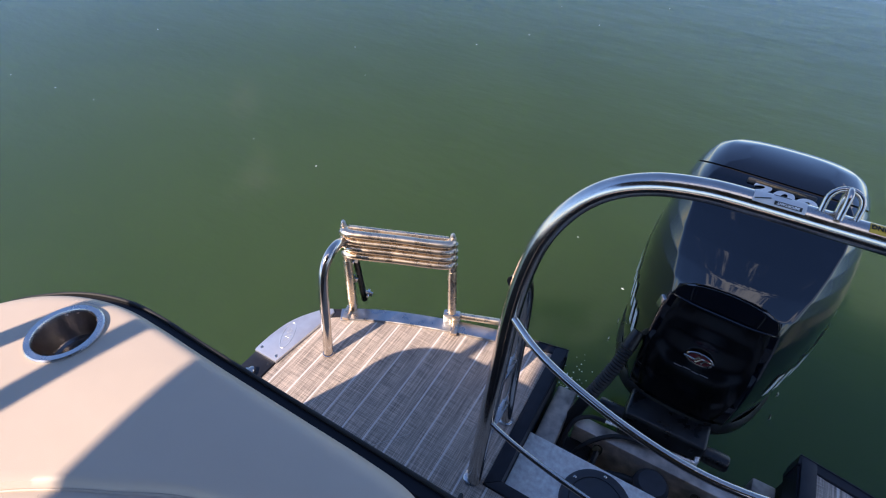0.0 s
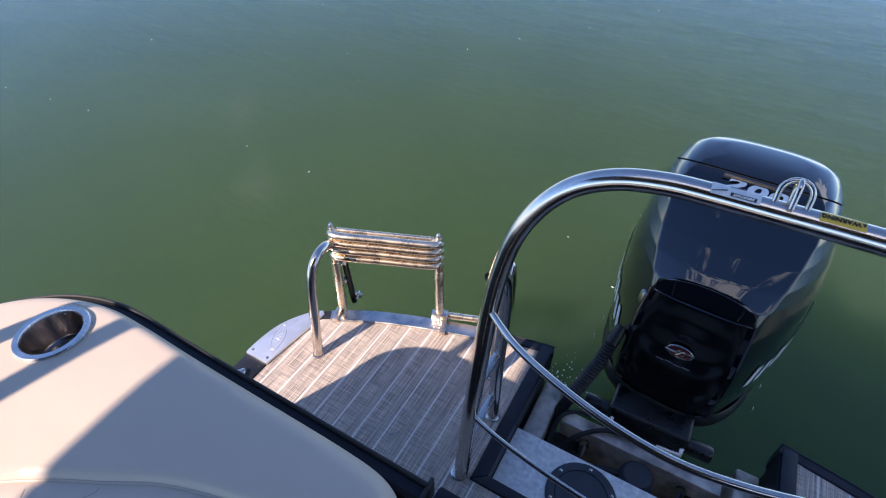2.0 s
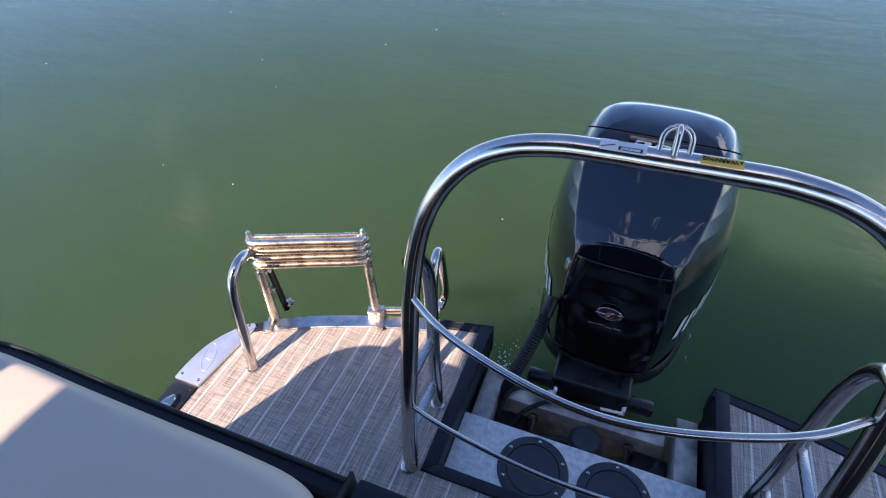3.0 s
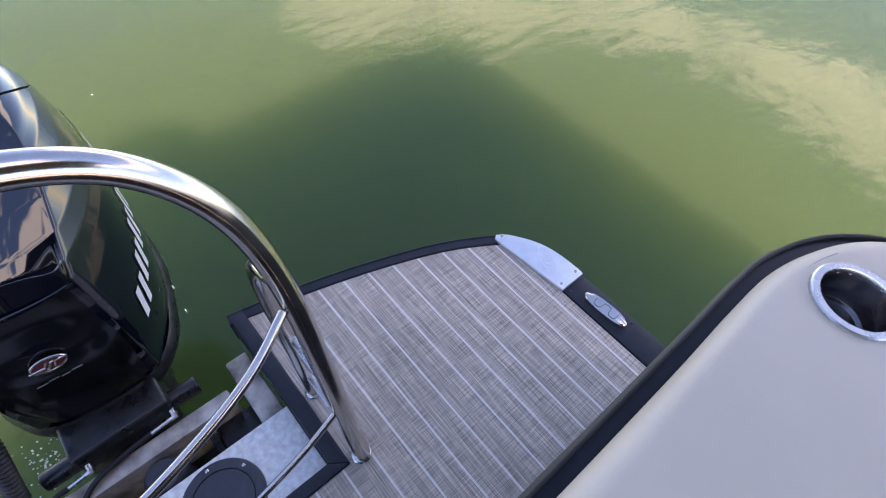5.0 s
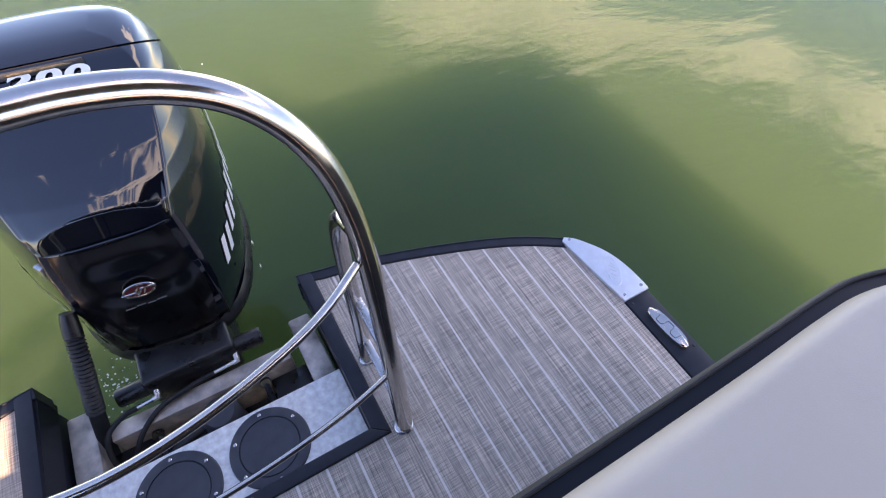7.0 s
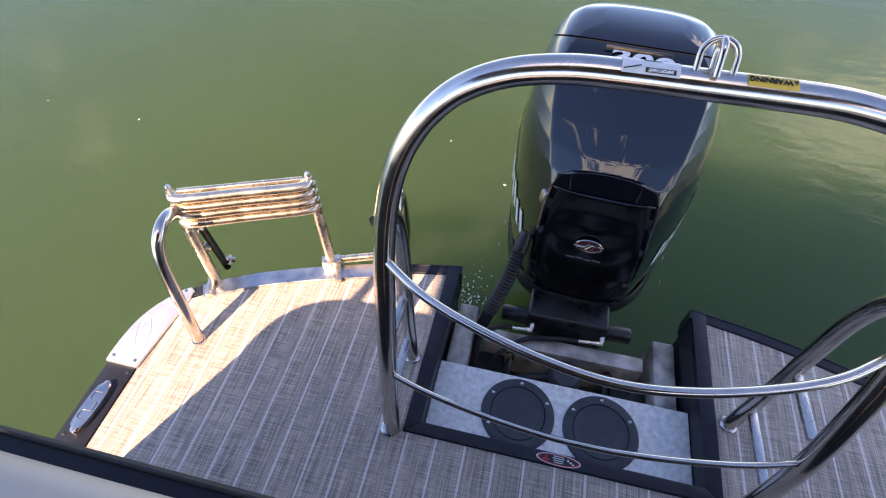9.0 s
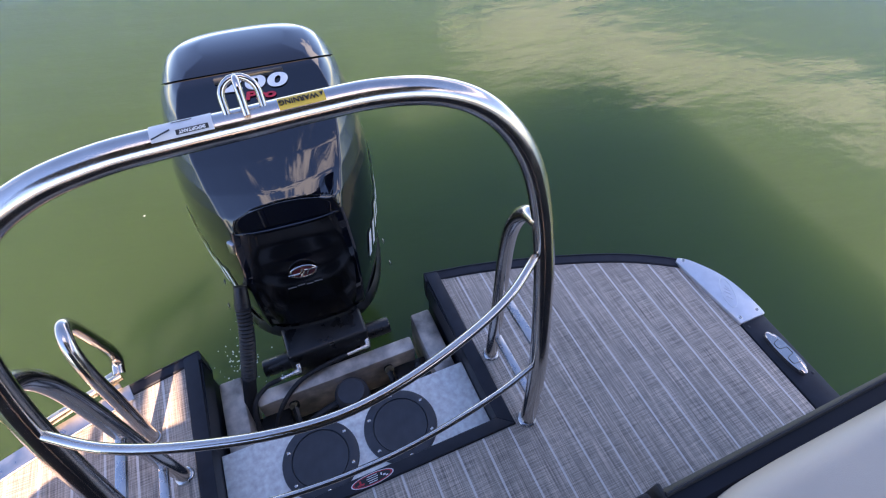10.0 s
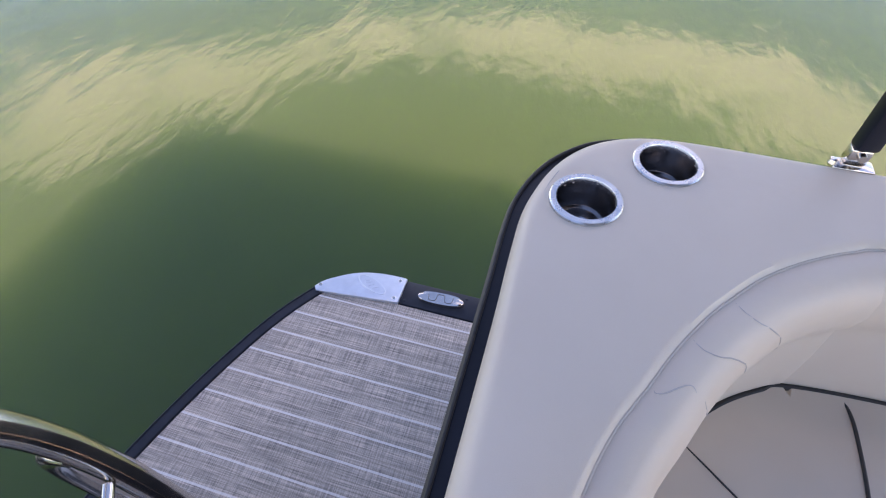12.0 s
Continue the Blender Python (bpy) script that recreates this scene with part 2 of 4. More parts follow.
def tube(bm, path, radius, sides=16, cap=True, squash=1.0):
    """A round tube along a list of points; radius may be one number or one for each point."""
    ps = [Vector(p) for p in path]
    rads = radius if isinstance(radius, (list, tuple)) else [radius] * len(ps)
    tang = []
    for i in range(len(ps)):
        a, b = ps[max(i - 1, 0)], ps[min(i + 1, len(ps) - 1)]
        tang.append((b - a).normalized())
    ref = Vector((0, 0, 1)) if abs(tang[0].z) < 0.9 else Vector((1, 0, 0))
    nrm = (ref - tang[0] * ref.dot(tang[0])).normalized()
    rings = []
    for p, tg, r in zip(ps, tang, rads):
        nrm = (nrm - tg * nrm.dot(tg)).normalized()
        bi = tg.cross(nrm)
        rings.append([bm.verts.new(p + (nrm * math.cos(a) + bi * math.sin(a) * squash) * r) for a in [2 * math.pi * k / sides for k in range(sides)]])
    for r0, r1 in zip(rings, rings[1:]):
        for k in range(sides):
            bm.faces.new((r0[k], r0[(k + 1) % sides], r1[(k + 1) % sides], r1[k]))
    if cap:
        bm.faces.new(rings[0][::-1])
        bm.faces.new(rings[-1])
    return bm


def lathe(bm, profile, centre, axis=None, sides=40, close=False):
    """Turns (radius, height) pairs round the z axis, or round the axis of the matrix given."""
    m = axis or Matrix.Identity(4)
    c = Vector(centre)
    rings = []
    for r, z in profile:
        rings.append([bm.verts.new(c + (m.to_3x3() @ Vector((r * math.cos(a), r * math.sin(a), z)))) for a in [2 * math.pi * k / sides for k in range(sides)]])
    for r0, r1 in zip(rings, rings[1:]):
        for k in range(sides):
            bm.faces.new((r0[k], r0[(k + 1) % sides], r1[(k + 1) % sides], r1[k]))
    if close:
        bm.faces.new(rings[0][::-1])
        bm.faces.new(rings[-1])
    return bm


def slab(bm, outline, z0, z1, bevel=0.0):
    """A flat plate from an outline of (x, y), with a bevelled top edge."""
    n = len(outline)
    lo = [bm.verts.new((x, y, z0)) for x, y in outline]
    hi = [bm.verts.new((x, y, z1)) for x, y in outline]
    top = bm.faces.new(hi)
    bm.faces.new(lo[::-1])
    for k in range(n):
        bm.faces.new((lo[k], lo[(k + 1) % n], hi[(k + 1) % n], hi[k]))
    if bevel:
        bmesh.ops.bevel(bm, geom=list(top.edges), offset=bevel, segments=2, profile=0.5, affect="EDGES")
    return bm


def words(name, text, size, material, parent, m, bold=0.0, label="", wide=1.0, slant=0.0):
    cu = bpy.data.curves.new(name, "FONT")
    cu.body, cu.size, cu.align_x, cu.align_y, cu.extrude, cu.offset, cu.shear = text, size, "CENTER", "CENTER", 0.0006, bold, slant
    tmp = bpy.data.objects.new(name, cu)
    scene.collection.objects.link(tmp)
    bpy.context.view_layer.update()
    me = bpy.data.meshes.new_from_object(tmp.evaluated_get(bpy.context.evaluated_depsgraph_get()))
    bpy.data.objects.remove(tmp)
    me.transform(m @ Matrix.Diagonal((wide, 1, 1, 1)))
    me.materials.clear()
    me.materials.append(material)
    ob = new(name, me)
    ob.parent = parent
    if label:
        tagged(ob, label)
    return ob


# ---- water ----
bm = bmesh.new()
box(bm, (-600, -600, -8.0), (600, 600, -0.55))
water = part("water", bm, WATER, smooth=False)
tagged(water, "murky green lake water with gentle ripples and sky reflections", "water", kind="structure")

# ---- deck ----
# aft edge of the swim deck on the +x side, from the motor well to the outer side
EDGE = [(0.358, 0.556), (0.55, 0.520), (0.784, 0.454), (1.011, 0.369), (1.172, 0.277), (1.228, 0.215), (1.262, 0.150), (1.277, 0.080), (1.281, 0.0)]
EDGE_S = [(p.x, p.y) for p in smooth_path([(x, y, 0) for x, y in EDGE], 5)]


def inset(path, d):
    """The path of (x, y) shifted by d to its right-hand side (inboard for EDGE)."""
    res = []
    for i, (x, y) in enumerate(path):
        a, b = path[max(i - 1, 0)], path[min(i + 1, len(path) - 1)]
        tx, ty = b[0] - a[0], b[1] - a[1]
        ln = math.hypot(tx, ty)
        res.append((x + ty / ln * d, y - tx / ln * d))
    return res


def mirror(path):
    return [(-x, y) for x, y in path][::-1]


WELL_X, WELL_Y = 0.361, 0.032
hull_edge = inset(EDGE_S, 0.012)
outline = [(1.275, -3.4)] + hull_edge[::-1] + [(WELL_X + 0.004, WELL_Y + 0.004), (-WELL_X - 0.004, WELL_Y + 0.004)] + mirror(hull_edge)[::-1] + [(-1.275, -3.4)]
bm = bmesh.new()
slab(bm, outline, -0.10, -0.006)
deck = part("deck", bm, BLACK, smooth=False)
tagged(deck, "black-edged aluminium swim deck of a pontoon boat", "deck", kind="structure")

mat_edge = [(max(x, 0.404), y) for x, y in inset(EDGE_S, 0.033) if x < 1.19 and y > 0.0]
side_x = 1.186
mat_right = [(side_x, -3.3), (side_x, 0.262)] + [p for p in mat_edge[::-1] if p[0] < side_x - 0.012] + [(0.404, 0.0 - 0.002)]
mat_outline = mat_right + [(-x, y) for x, y in mat_right[::-1]]
bm = bmesh.new()
slab(bm, mat_outline, -0.005, 0.001)
ob = part("deck_mat", bm, MAT, smooth=False)
tagged(ob, "grey-beige woven vinyl deck flooring with pale stripes", "floor mat", kind="structure")


def strip(bm, path, width, z0, z1, bevel=0.003):
    """A band along a path of (x, y), width to the path's right-hand side."""
    inner = inset(path, width)
    n = len(path)
    prof = [(0.0, z0), (0.0, z1 - bevel), (bevel, z1), (width - bevel, z1), (width, z1 - bevel), (width, z0)]
    rows = []
    for (x0, y0), (x1, y1) in zip(path, inner):
        rows.append([bm.verts.new((x0 + (x1 - x0) * d / width, y0 + (y1 - y0) * d / width, z)) for d, z in prof])
    for a, b in zip(rows, rows[1:]):
        for k in range(len(prof)):
            j = (k + 1) % len(prof)
            bm.faces.new((a[k], a[j], b[j], b[k]))
    bm.faces.new(rows[0])
    bm.faces.new(rows[-1][::-1])
    return bm


trim = thing("deck_trim", "satin black metal edge trim screwed round the deck and motor well", "trim", kind="structure")
aft = [p for p in EDGE_S if p[0] <= 1.176]
for sgn in (1, -1):
    bm = bmesh.new()
    strip(bm, [(x, y) for x, y in aft], 0.031, -0.085, 0.006)
    # slim raised lip on the outer edge
    strip(bm, inset(aft, -0.003), 0.006, -0.085, 0.009, 0.002)
    bm.transform(Matrix.Diagonal((sgn, 1, 1, 1)))
    part("aft_edge", bm, BLACK, trim)
    bm = bmesh.new()
    slab(bm, [(WELL_X, WELL_Y + 0.0005), (WELL_X + 0.041, 0.0005), (WELL_X + 0.041, 0.5545), (WELL_X, 0.5545)], -0.09, 0.008, 0.003)
    bm.transform(Matrix.Diagonal((sgn, 1, 1, 1)))
    part("well_edge", bm, BLACK, trim)
    bm = bmesh.new()
    box(bm, (1.190, -3.3, -0.09), (1.281, -0.001, 0.004), 0.004)
    for k in range(7):
        lathe(bm, [(0.0, 0.0052), (0.004, 0.005), (0.0055, 0.004)], (1.205 + 0.06 * (k % 2), -0.02 - 0.19 * k, 0), sides=10)
    bm.transform(Matrix.Diagonal((sgn, 1, 1, 1)))
    part("side_edge", bm, BLACK, trim)
bm = bmesh.new()
slab(bm, [(-WELL_X - 0.0405, 0.0), (WELL_X + 0.0405, 0.0), (WELL_X, WELL_Y), (-WELL_X, WELL_Y)], -0.09, 0.008, 0.003)
part("well_edge", bm, BLACK, trim)

# hull side below the deck edge and the pontoon tubes
hull = thing("pontoon_hull", "aluminium pontoon tubes and dark deck skirt in the water", "hull", kind="structure")
for x in (-0.95, 0.95):
    bm = bmesh.new()
    tube(bm, [(x, -3.4, -0.46), (x, -0.1, -0.46), (x, 0.12, -0.46)], [0.32, 0.32, 0.20], 32)
    part("pontoon", bm, ALU_DULL, hull)
for sgn in (1, -1):
    bm = bmesh.new()
    box(bm, (sgn * 0.362 if sgn > 0 else -0.385, 0.05, -0.32), (0.385 if sgn > 0 else -0.362, 0.53, -0.092), 0.004)
    part("well_side", bm, BLACK, hull)

# ---- corner plates and cleats ----


def corner_plate(sgn):
    t = thing("corner_plate", "silver cast aluminium corner plate with embossed oval, beside the deck edge", "corner plate", (sgn * 1.21, 0.11, 0.004), "deck corner plates")
    arc = [p for p in EDGE_S if p[0] >= 1.168]
    arc = inset(arc, -0.002)
    out_line = arc + [(1.281, -0.004), (1.186, -0.004), (1.158, 0.268)]
    bm = bmesh.new()
    slab(bm, out_line, 0.0015, 0.013, 0.003)
    bm.transform(Matrix.Diagonal((sgn, 1, 1, 1)))
    seat_on(part("plate", bm, WHITE_CAST), t)
    for x, y in ((1.183, 0.262), (1.268, 0.016), (1.199, 0.014)):
        bm = bmesh.new()
        lathe(bm, [(0.0, 0.0135), (0.0022, 0.0135), (0.0026, 0.0148), (0.0048, 0.0146), (0.0062, 0.013)], (sgn * x, y, 0), sides=16)
        seat_on(part("screw", bm, STEEL), t)
    bm = bmesh.new()
    m = pose(1.228, 0.10, 0.0132, 0, 0, 68)
    ring = [m @ Vector((0.056 * math.cos(a), 0.020 * math.sin(a), 0)) for a in [2 * math.pi * k / 40 for k in range(41)]]
    tube(bm, ring, 0.0012, 6)
    for pts in (((-0.024, -0.008), (-0.012, 0.010), (-0.006, -0.008), (0.006, 0.010)), ((0.008, -0.008), (0.020, 0.008), (0.030, 0.0), (0.014, -0.008))):
        tube(bm, [m @ Vector((x, y, 0)) for x, y in pts], 0.0012, 6)
    bm.transform(Matrix.Diagonal((sgn, 1, 1, 1)))
    seat_on(part("embossed_mark", bm, WHITE_CAST), t)
    return t


corner_plate(1)
corner_plate(-1)


def cleat(sgn):
    t = thing("folding_cleat", "polished stainless pull-up cleat flush on the black deck edge", "cleat", (sgn * 1.235, -0.132, 0.004), "deck cleats")
    m = pose(sgn * 1.233, -0.132, 0.004, 0, 0, 90 + sgn * 3)
    rim = []
    for k in range(32):
        a = 2 * math.pi * k / 32
        rim.append((0.076 * math.copysign(abs(math.cos(a)) ** 0.8, math.cos(a)), 0.0215 * math.copysign(abs(math.sin(a)) ** 0.9, math.sin(a))))
    bm = bmesh.new()
    slab(bm, rim, -0.002, 0.016, 0.007)
    bm.transform(m)
    seat_on(part("body", bm, STEEL), t)
    bm = bmesh.new()
    for s in (-1, 1):
        pts = [(s * 0.008, -0.014), (s * 0.012, -0.010), (s * 0.014, 0.006), (s * 0.020, 0.012), (s * 0.034, 0.012), (s * 0.038, 0.006), (s * 0.040, -0.010)]
        tube(bm, smooth_path([(x, y, 0.0165) for x, y in pts], 4), 0.0010, 6)
    tube(bm, [(-0.008, -0.014, 0.0165), (0.008, -0.014, 0.0165)], 0.0010, 6)
    bm.transform(m)
    seat_on(part("horn_groove", bm, GREY_LID), t)
    return t


cleat(1)
cleat(-1)

# ---- motor well ----
bm = bmesh.new()
box(bm, (-0.359, 0.026, -0.076), (0.359, 0.252, -0.066), 0.002)
ob = part("well_panel", bm, ALU, smooth=False)
tagged(ob, "stained bare aluminium cover panel in the motor well", "panel", kind="structure")
for sx in (-0.111, 0.119):
    t = thing("inspection_hatch", "round charcoal plastic screw-in deck hatch on the aluminium panel", "hatch", (sx, 0.140, -0.066), "inspection hatches")
    bm = bmesh.new()
    lathe(bm, [(0.076, 0.004), (0.078, 0.0085), (0.096, 0.0085), (0.102, 0.006), (0.104, 0.0)], (0, 0, 0), sides=56)
    part("rim", bm, GREY_LID, t)
    bm = bmesh.new()
    lathe(bm, [(0.0, 0.0065), (0.070, 0.0065), (0.074, 0.0075), (0.0765, 0.005)], (0, 0, 0), sides=56)
    part("lid", bm, GREY_LID, t)
    for k in range(6):
        a = radians(30 + 60 * k)
        bm = bmesh.new()
        lathe(bm, [(0.0, 0.0100), (0.0035, 0.0098), (0.005, 0.0085)], (0.090 * math.cos(a), 0.090 * math.sin(a), 0), sides=12)
        part("screw", bm, STEEL, t)

transom = thing("motor_bracket", "weathered aluminium outboard bracket and transom beam behind the deck", "motor bracket", (0, 0.4, -0.2), kind="")
bm = bmesh.new()
box(bm, (-0.25, 0.375, -0.30), (0.252, 0.425, -0.115), 0.006)
seat_on(part("beam", bm, ALU_DULL), transom)
for sgn in (1, -1):
    bm = bmesh.new()
    box(bm, (0.282, 0.06, -0.34), (0.350, 0.50, -0.118), 0.008)
    bm.transform(Matrix.Diagonal((sgn, 1, 1, 1)))
    seat_on(part("side_box", bm, ALU_DULL), transom)
    bm = bmesh.new()
    box(bm, (0.17, 0.10, -0.30), (0.282, 0.376, -0.19), 0.006, m=None)
    bm.transform(Matrix.Diagonal((sgn, 1, 1, 1)))
    seat_on(part("gusset", bm, LOWER), transom)
    bm = bmesh.new()
    x = 0.155 * sgn
    tube(bm, [(x, 0.30, -0.20), (x, 0.375, -0.17)], 0.010, 6)
    lathe(bm, [(0.0, 0.012), (0.016, 0.012), (0.016, 0.0)], (x, 0.37, -0.172), pose(0, 0, 0, 60), 12)
    seat_on(part("bolt", bm, LOWER), transom)
bm = bmesh.new()
box(bm, (-0.29, 0.06, -0.36), (0.29, 0.41, -0.31), 0.004)
seat_on(part("well_floor", bm, LOWER), transom)
t = thing("bilge_pump", "dark round pump body in the motor well", "pump", (0.02, 0.315, -0.31))
bm = bmesh.new()
lathe(bm, [(0.0, 0.20), (0.04, 0.20), (0.052, 0.185), (0.055, 0.15), (0.055, 0.0)], (0, 0, 0), sides=28)
part("body", bm, GREY_LID, t)
bm = bmesh.new()
tube(bm, smooth_path([(-0.05, -0.01, 0.17), (-0.09, -0.02, 0.175), (-0.15, -0.03, 0.15), (-0.22, -0.02, 0.06)], 6), 0.012, 10)
part("hose", bm, RUBBER, t)

# warning label on the front trim
t = thing("warning_label", "oval red and white warning label stuck on black trim", "label", (0.002, 0.0155, 0.008))
bm = bmesh.new()
slab(bm, [(0.056 * math.cos(a), 0.0145 * math.sin(a)) for a in [2 * math.pi * k / 40 for k in range(40)]], 0, 0.0006)
part("white_border", bm, WHITE_INK, t, smooth=False)
bm = bmesh.new()
slab(bm, [(0.053 * math.cos(a), 0.0130 * math.sin(a)) for a in [2 * math.pi * k / 40 for k in range(40)]], 0.0006, 0.0010)
part("red_field", bm, RED_INK, t, smooth=False)
bm = bmesh.new()
slab(bm, [(0.048 * math.cos(a), 0.0108 * math.sin(a)) for a in [2 * math.pi * k / 40 for k in range(40)]], 0.0010, 0.0013)
part("dark_field", bm, DARK_INK, t, smooth=False)
bm = bmesh.new()
for i, w in enumerate((0.026, 0.030, 0.026, 0.022)):
    box(bm, (-w / 2, 0.0078 - 0.0050 * i - 0.0009, 0.0013), (w / 2, 0.0078 - 0.0050 * i + 0.0008, 0.0017))
for x0, x1, y0, y1 in ((0.022, 0.026, 0.000, 0.006), (0.028, 0.034, -0.003, 0.001), (0.034, 0.040, -0.006, -0.003)):
    box(bm, (x0, y0, 0.0013), (x1, y1, 0.0017))
part("text_bars", bm, WHITE_INK, t, smooth=False)
bm = bmesh.new()
for x0, x1, y0, y1 in ((-0.040, -0.022, -0.006, -0.002), (-0.034, -0.029, -0.002, 0.006)):
    box(bm, (x0, y0, 0.0013), (x1, y1, 0.0017))
part("pictogram", bm, RED_INK, t, smooth=False)

# ---- tow bar ----
tow = thing("ski_tow_bar", "polished stainless tubular ski tow bar bolted to the deck", "tow bar", (0, 0.1, 0))
half = [(0.436, 0.000, 0.0), (0.432, 0.018, 0.15), (0.430, 0.044, 0.30), (0.436, 0.095, 0.46), (0.443, 0.140, 0.58), (0.441, 0.178, 0.68),
        (0.425, 0.205, 0.765), (0.390, 0.227, 0.835), (0.338, 0.243, 0.888), (0.268, 0.254, 0.920), (0.185, 0.260, 0.934)]
main = smooth_path(half + [(0.10, 0.262, 0.936), (0.0, 0.262, 0.936)], 6)
main = main + [Vector((-p.x, p.y, p.z)) for p in main[-2::-1]]
main = [Vector((p.x * (1 + 0.012 * min(1, p.z / 0.5)) + 0.004 + 0.006 * min(1, p.z / 0.5), p.y, p.z - 0.009 * max(0, p.z - 0.5) / 0.44)) for p in main]


def lean(p):
    """The bar tapers a little and leans forward as it rises."""
    p, u = Vector(p), p[2] / 0.927
    return Vector((p.x * (1 - 0.0028 * u - 0.0502 * u * u) - 0.0073 * u, p.y - 0.0564 * u + 0.0129 * u * u, p.z * 1.0402))


main = [lean(p) for p in main]
BAR_Y, BAR_Z = 0.262 - 0.0435, 0.927 * 1.0402
bm = bmesh.new()
tube(bm, main, 0.0205, 24)
seat_on(part("main_tube", bm, STEEL), tow)
for sgn in (1, -1):
    mir = Matrix.Diagonal((sgn, 1, 1, 1))
    bm = bmesh.new()
    tube(bm, smooth_path([(0.434, 0.212, 0.0), (0.435, 0.222, 0.20), (0.437, 0.236, 0.40), (0.440, 0.240, 0.52), (0.443, 0.226, 0.595), (0.447, 0.196, 0.640), (0.452, 0.165, 0.645)], 6), 0.0175, 20)
    bm.transform(mir)
    for v in bm.verts:
        v.co = lean(v.co)
    seat_on(part("rear_leg", bm, STEEL), tow)
    for (ya, za), (yb, zb) in (((0.222, 0.325), (0.060, 0.333)), ((0.212, 0.124), (0.025, 0.130))):
        bm = bmesh.new()
        L = math.hypot(yb - ya, zb - za)
        box(bm, (-0.010, -L / 2, -0.006), (0.010, L / 2, 0.006), 0.002, m=pose(0.437, (ya + yb) / 2, (za + zb) / 2, math.degrees(math.atan2(za - zb, ya - yb)), 0, 0))
        bm.transform(mir)
        seat_on(part("step_bar", bm, BRUSHED), tow)
    for x, y, r in ((0.437, 0.0, 0.026), (0.434, 0.212, 0.024)):
        bm = bmesh.new()
        lathe(bm, [(r * 0.55, 0.007), (r * 0.78, 0.0062), (r * 0.93, 0.004), (r, 0.001), (r, 0.0)], (sgn * x, y, 0.001), sides=32)
        seat_on(part("base_flange", bm, BRUSHED), tow)
for z, r, pts in ((0.580, 0.0085, [(0.436, 0.136), (0.35, 0.078), (0.25, 0.036), (0.12, 0.000), (0.0, -0.014)]), (0.290, 0.0065, [(0.432, 0.040), (0.33, 0.012), (0.20, -0.010), (0.08, -0.022), (0.0, -0.024)])):
    p = [lean(q) for q in smooth_path([(x, y, z) for x, y in pts + [(-x, y) for x, y in pts[-2::-1]]], 6)]
    bm = bmesh.new()
    tube(bm, p, r, 14)
    seat_on(part("guard_rod", bm, STEEL), tow)


hook = thing("tow_eye", "welded stainless double loop tow eye on the bar", "tow hook", (0.006, BAR_Y, BAR_Z + 0.018))
bm = bmesh.new()
up = pose(0, 0, 0, -28)
arc = [(-0.0225, 0, -0.004), (-0.0225, 0, 0.012)] + [(0.0225 * math.cos(a), 0, 0.018 + 0.0225 * math.sin(a)) for a in [math.pi - math.pi * k / 10 for k in range(11)]] + [(0.0225, 0, 0.012), (0.0225, 0, -0.004)]
tube(bm, [up @ Vector(p) for p in arc], 0.0046, 12)
part("wide_loop", bm, STEEL, hook)
bm = bmesh.new()
arc = [(0, -0.014, -0.004), (0, -0.014, 0.018)] + [(0, 0.014 * -math.cos(a), 0.026 + 0.014 * math.sin(a)) for a in [math.pi * k / 8 for k in range(9)]] + [(0, 0.014, 0.018), (0, 0.014, -0.004)]
tube(bm, [up @ Vector(p) for p in arc], 0.0046, 12)
part("cross_loop", bm, STEEL, hook)


def bar_label(x0, x1, a0, a1, name, label, material):
    """A label wrapped on the round bar between two angles (degrees up from the front)."""
    t = thing(name, label, "label", ((x0 + x1) / 2, BAR_Y, BAR_Z))
    bm = bmesh.new()
    rr = 0.0214
    n = 10
    rows = []
    for i in range(2):
        x = (x0 - x1) / 2 if i == 0 else (x1 - x0) / 2
        rows.append([bm.verts.new((x, -rr * math.cos(radians(a0 + (a1 - a0) * k / n)), rr * math.sin(radians(a0 + (a1 - a0) * k / n)))) for k in range(n + 1)])
    for k in range(n):
        bm.faces.new((rows[0][k], rows[1][k], rows[1][k + 1], rows[0][k + 1]))
    part("sheet", bm, material, t)
    return t


def bar_frame(x, angle, r=0.0226):
    a = radians(angle)
    return Matrix.Translation((x, -r * math.cos(a), r * math.sin(a))) @ pose(0, 0, 0, 90 - angle, 0, 0)


WHITE_LABEL = mat("white_label", (0.72, 0.72, 0.72), 0.4, 0.0, 0.04, 60)
t = bar_label(-0.108, -0.035, 40, 122, "notice_label", "white notice label with black line drawing stuck on the tow bar", WHITE_LABEL)
words("lettering", "IMPORTANT", 0.0055, WHITE_INK, t, bar_frame(0.012, 56, 0.0228) @ pose(0, 0, 0, 0, 0, 180), 0.0002, "white word IMPORTANT")
bm = bmesh.new()
box(bm, (-0.019, -0.0032, -0.0003), (0.019, 0.0032, 0.0003), m=bar_frame(0.012, 56, 0.0220))
box(bm, (-0.038, -0.001, -0.0003), (-0.014, 0.001, 0.0003), m=bar_frame(0.0, 84, 0.0220) @ pose(0, 0, 0, 0, 0, 24))
box(bm, (-0.010, -0.0006, -0.0003), (0.014, 0.0006, 0.0003), m=bar_frame(0.0, 100, 0.0220))
part("print", bm, DARK_INK, t, smooth=False)
t = bar_label(0.046, 0.106, 48, 98, "warning_label", "yellow warning label with black print stuck on the tow bar", YELLOW_INK)
words("lettering", "WARNING", 0.0105, DARK_INK, t, bar_frame(-0.004, 73) @ pose(0, 0, 0, 0, 0, 180), 0.0002, "black word WARNING")
bm = bmesh.new()
m = bar_frame(0.0, 73, 0.0220)
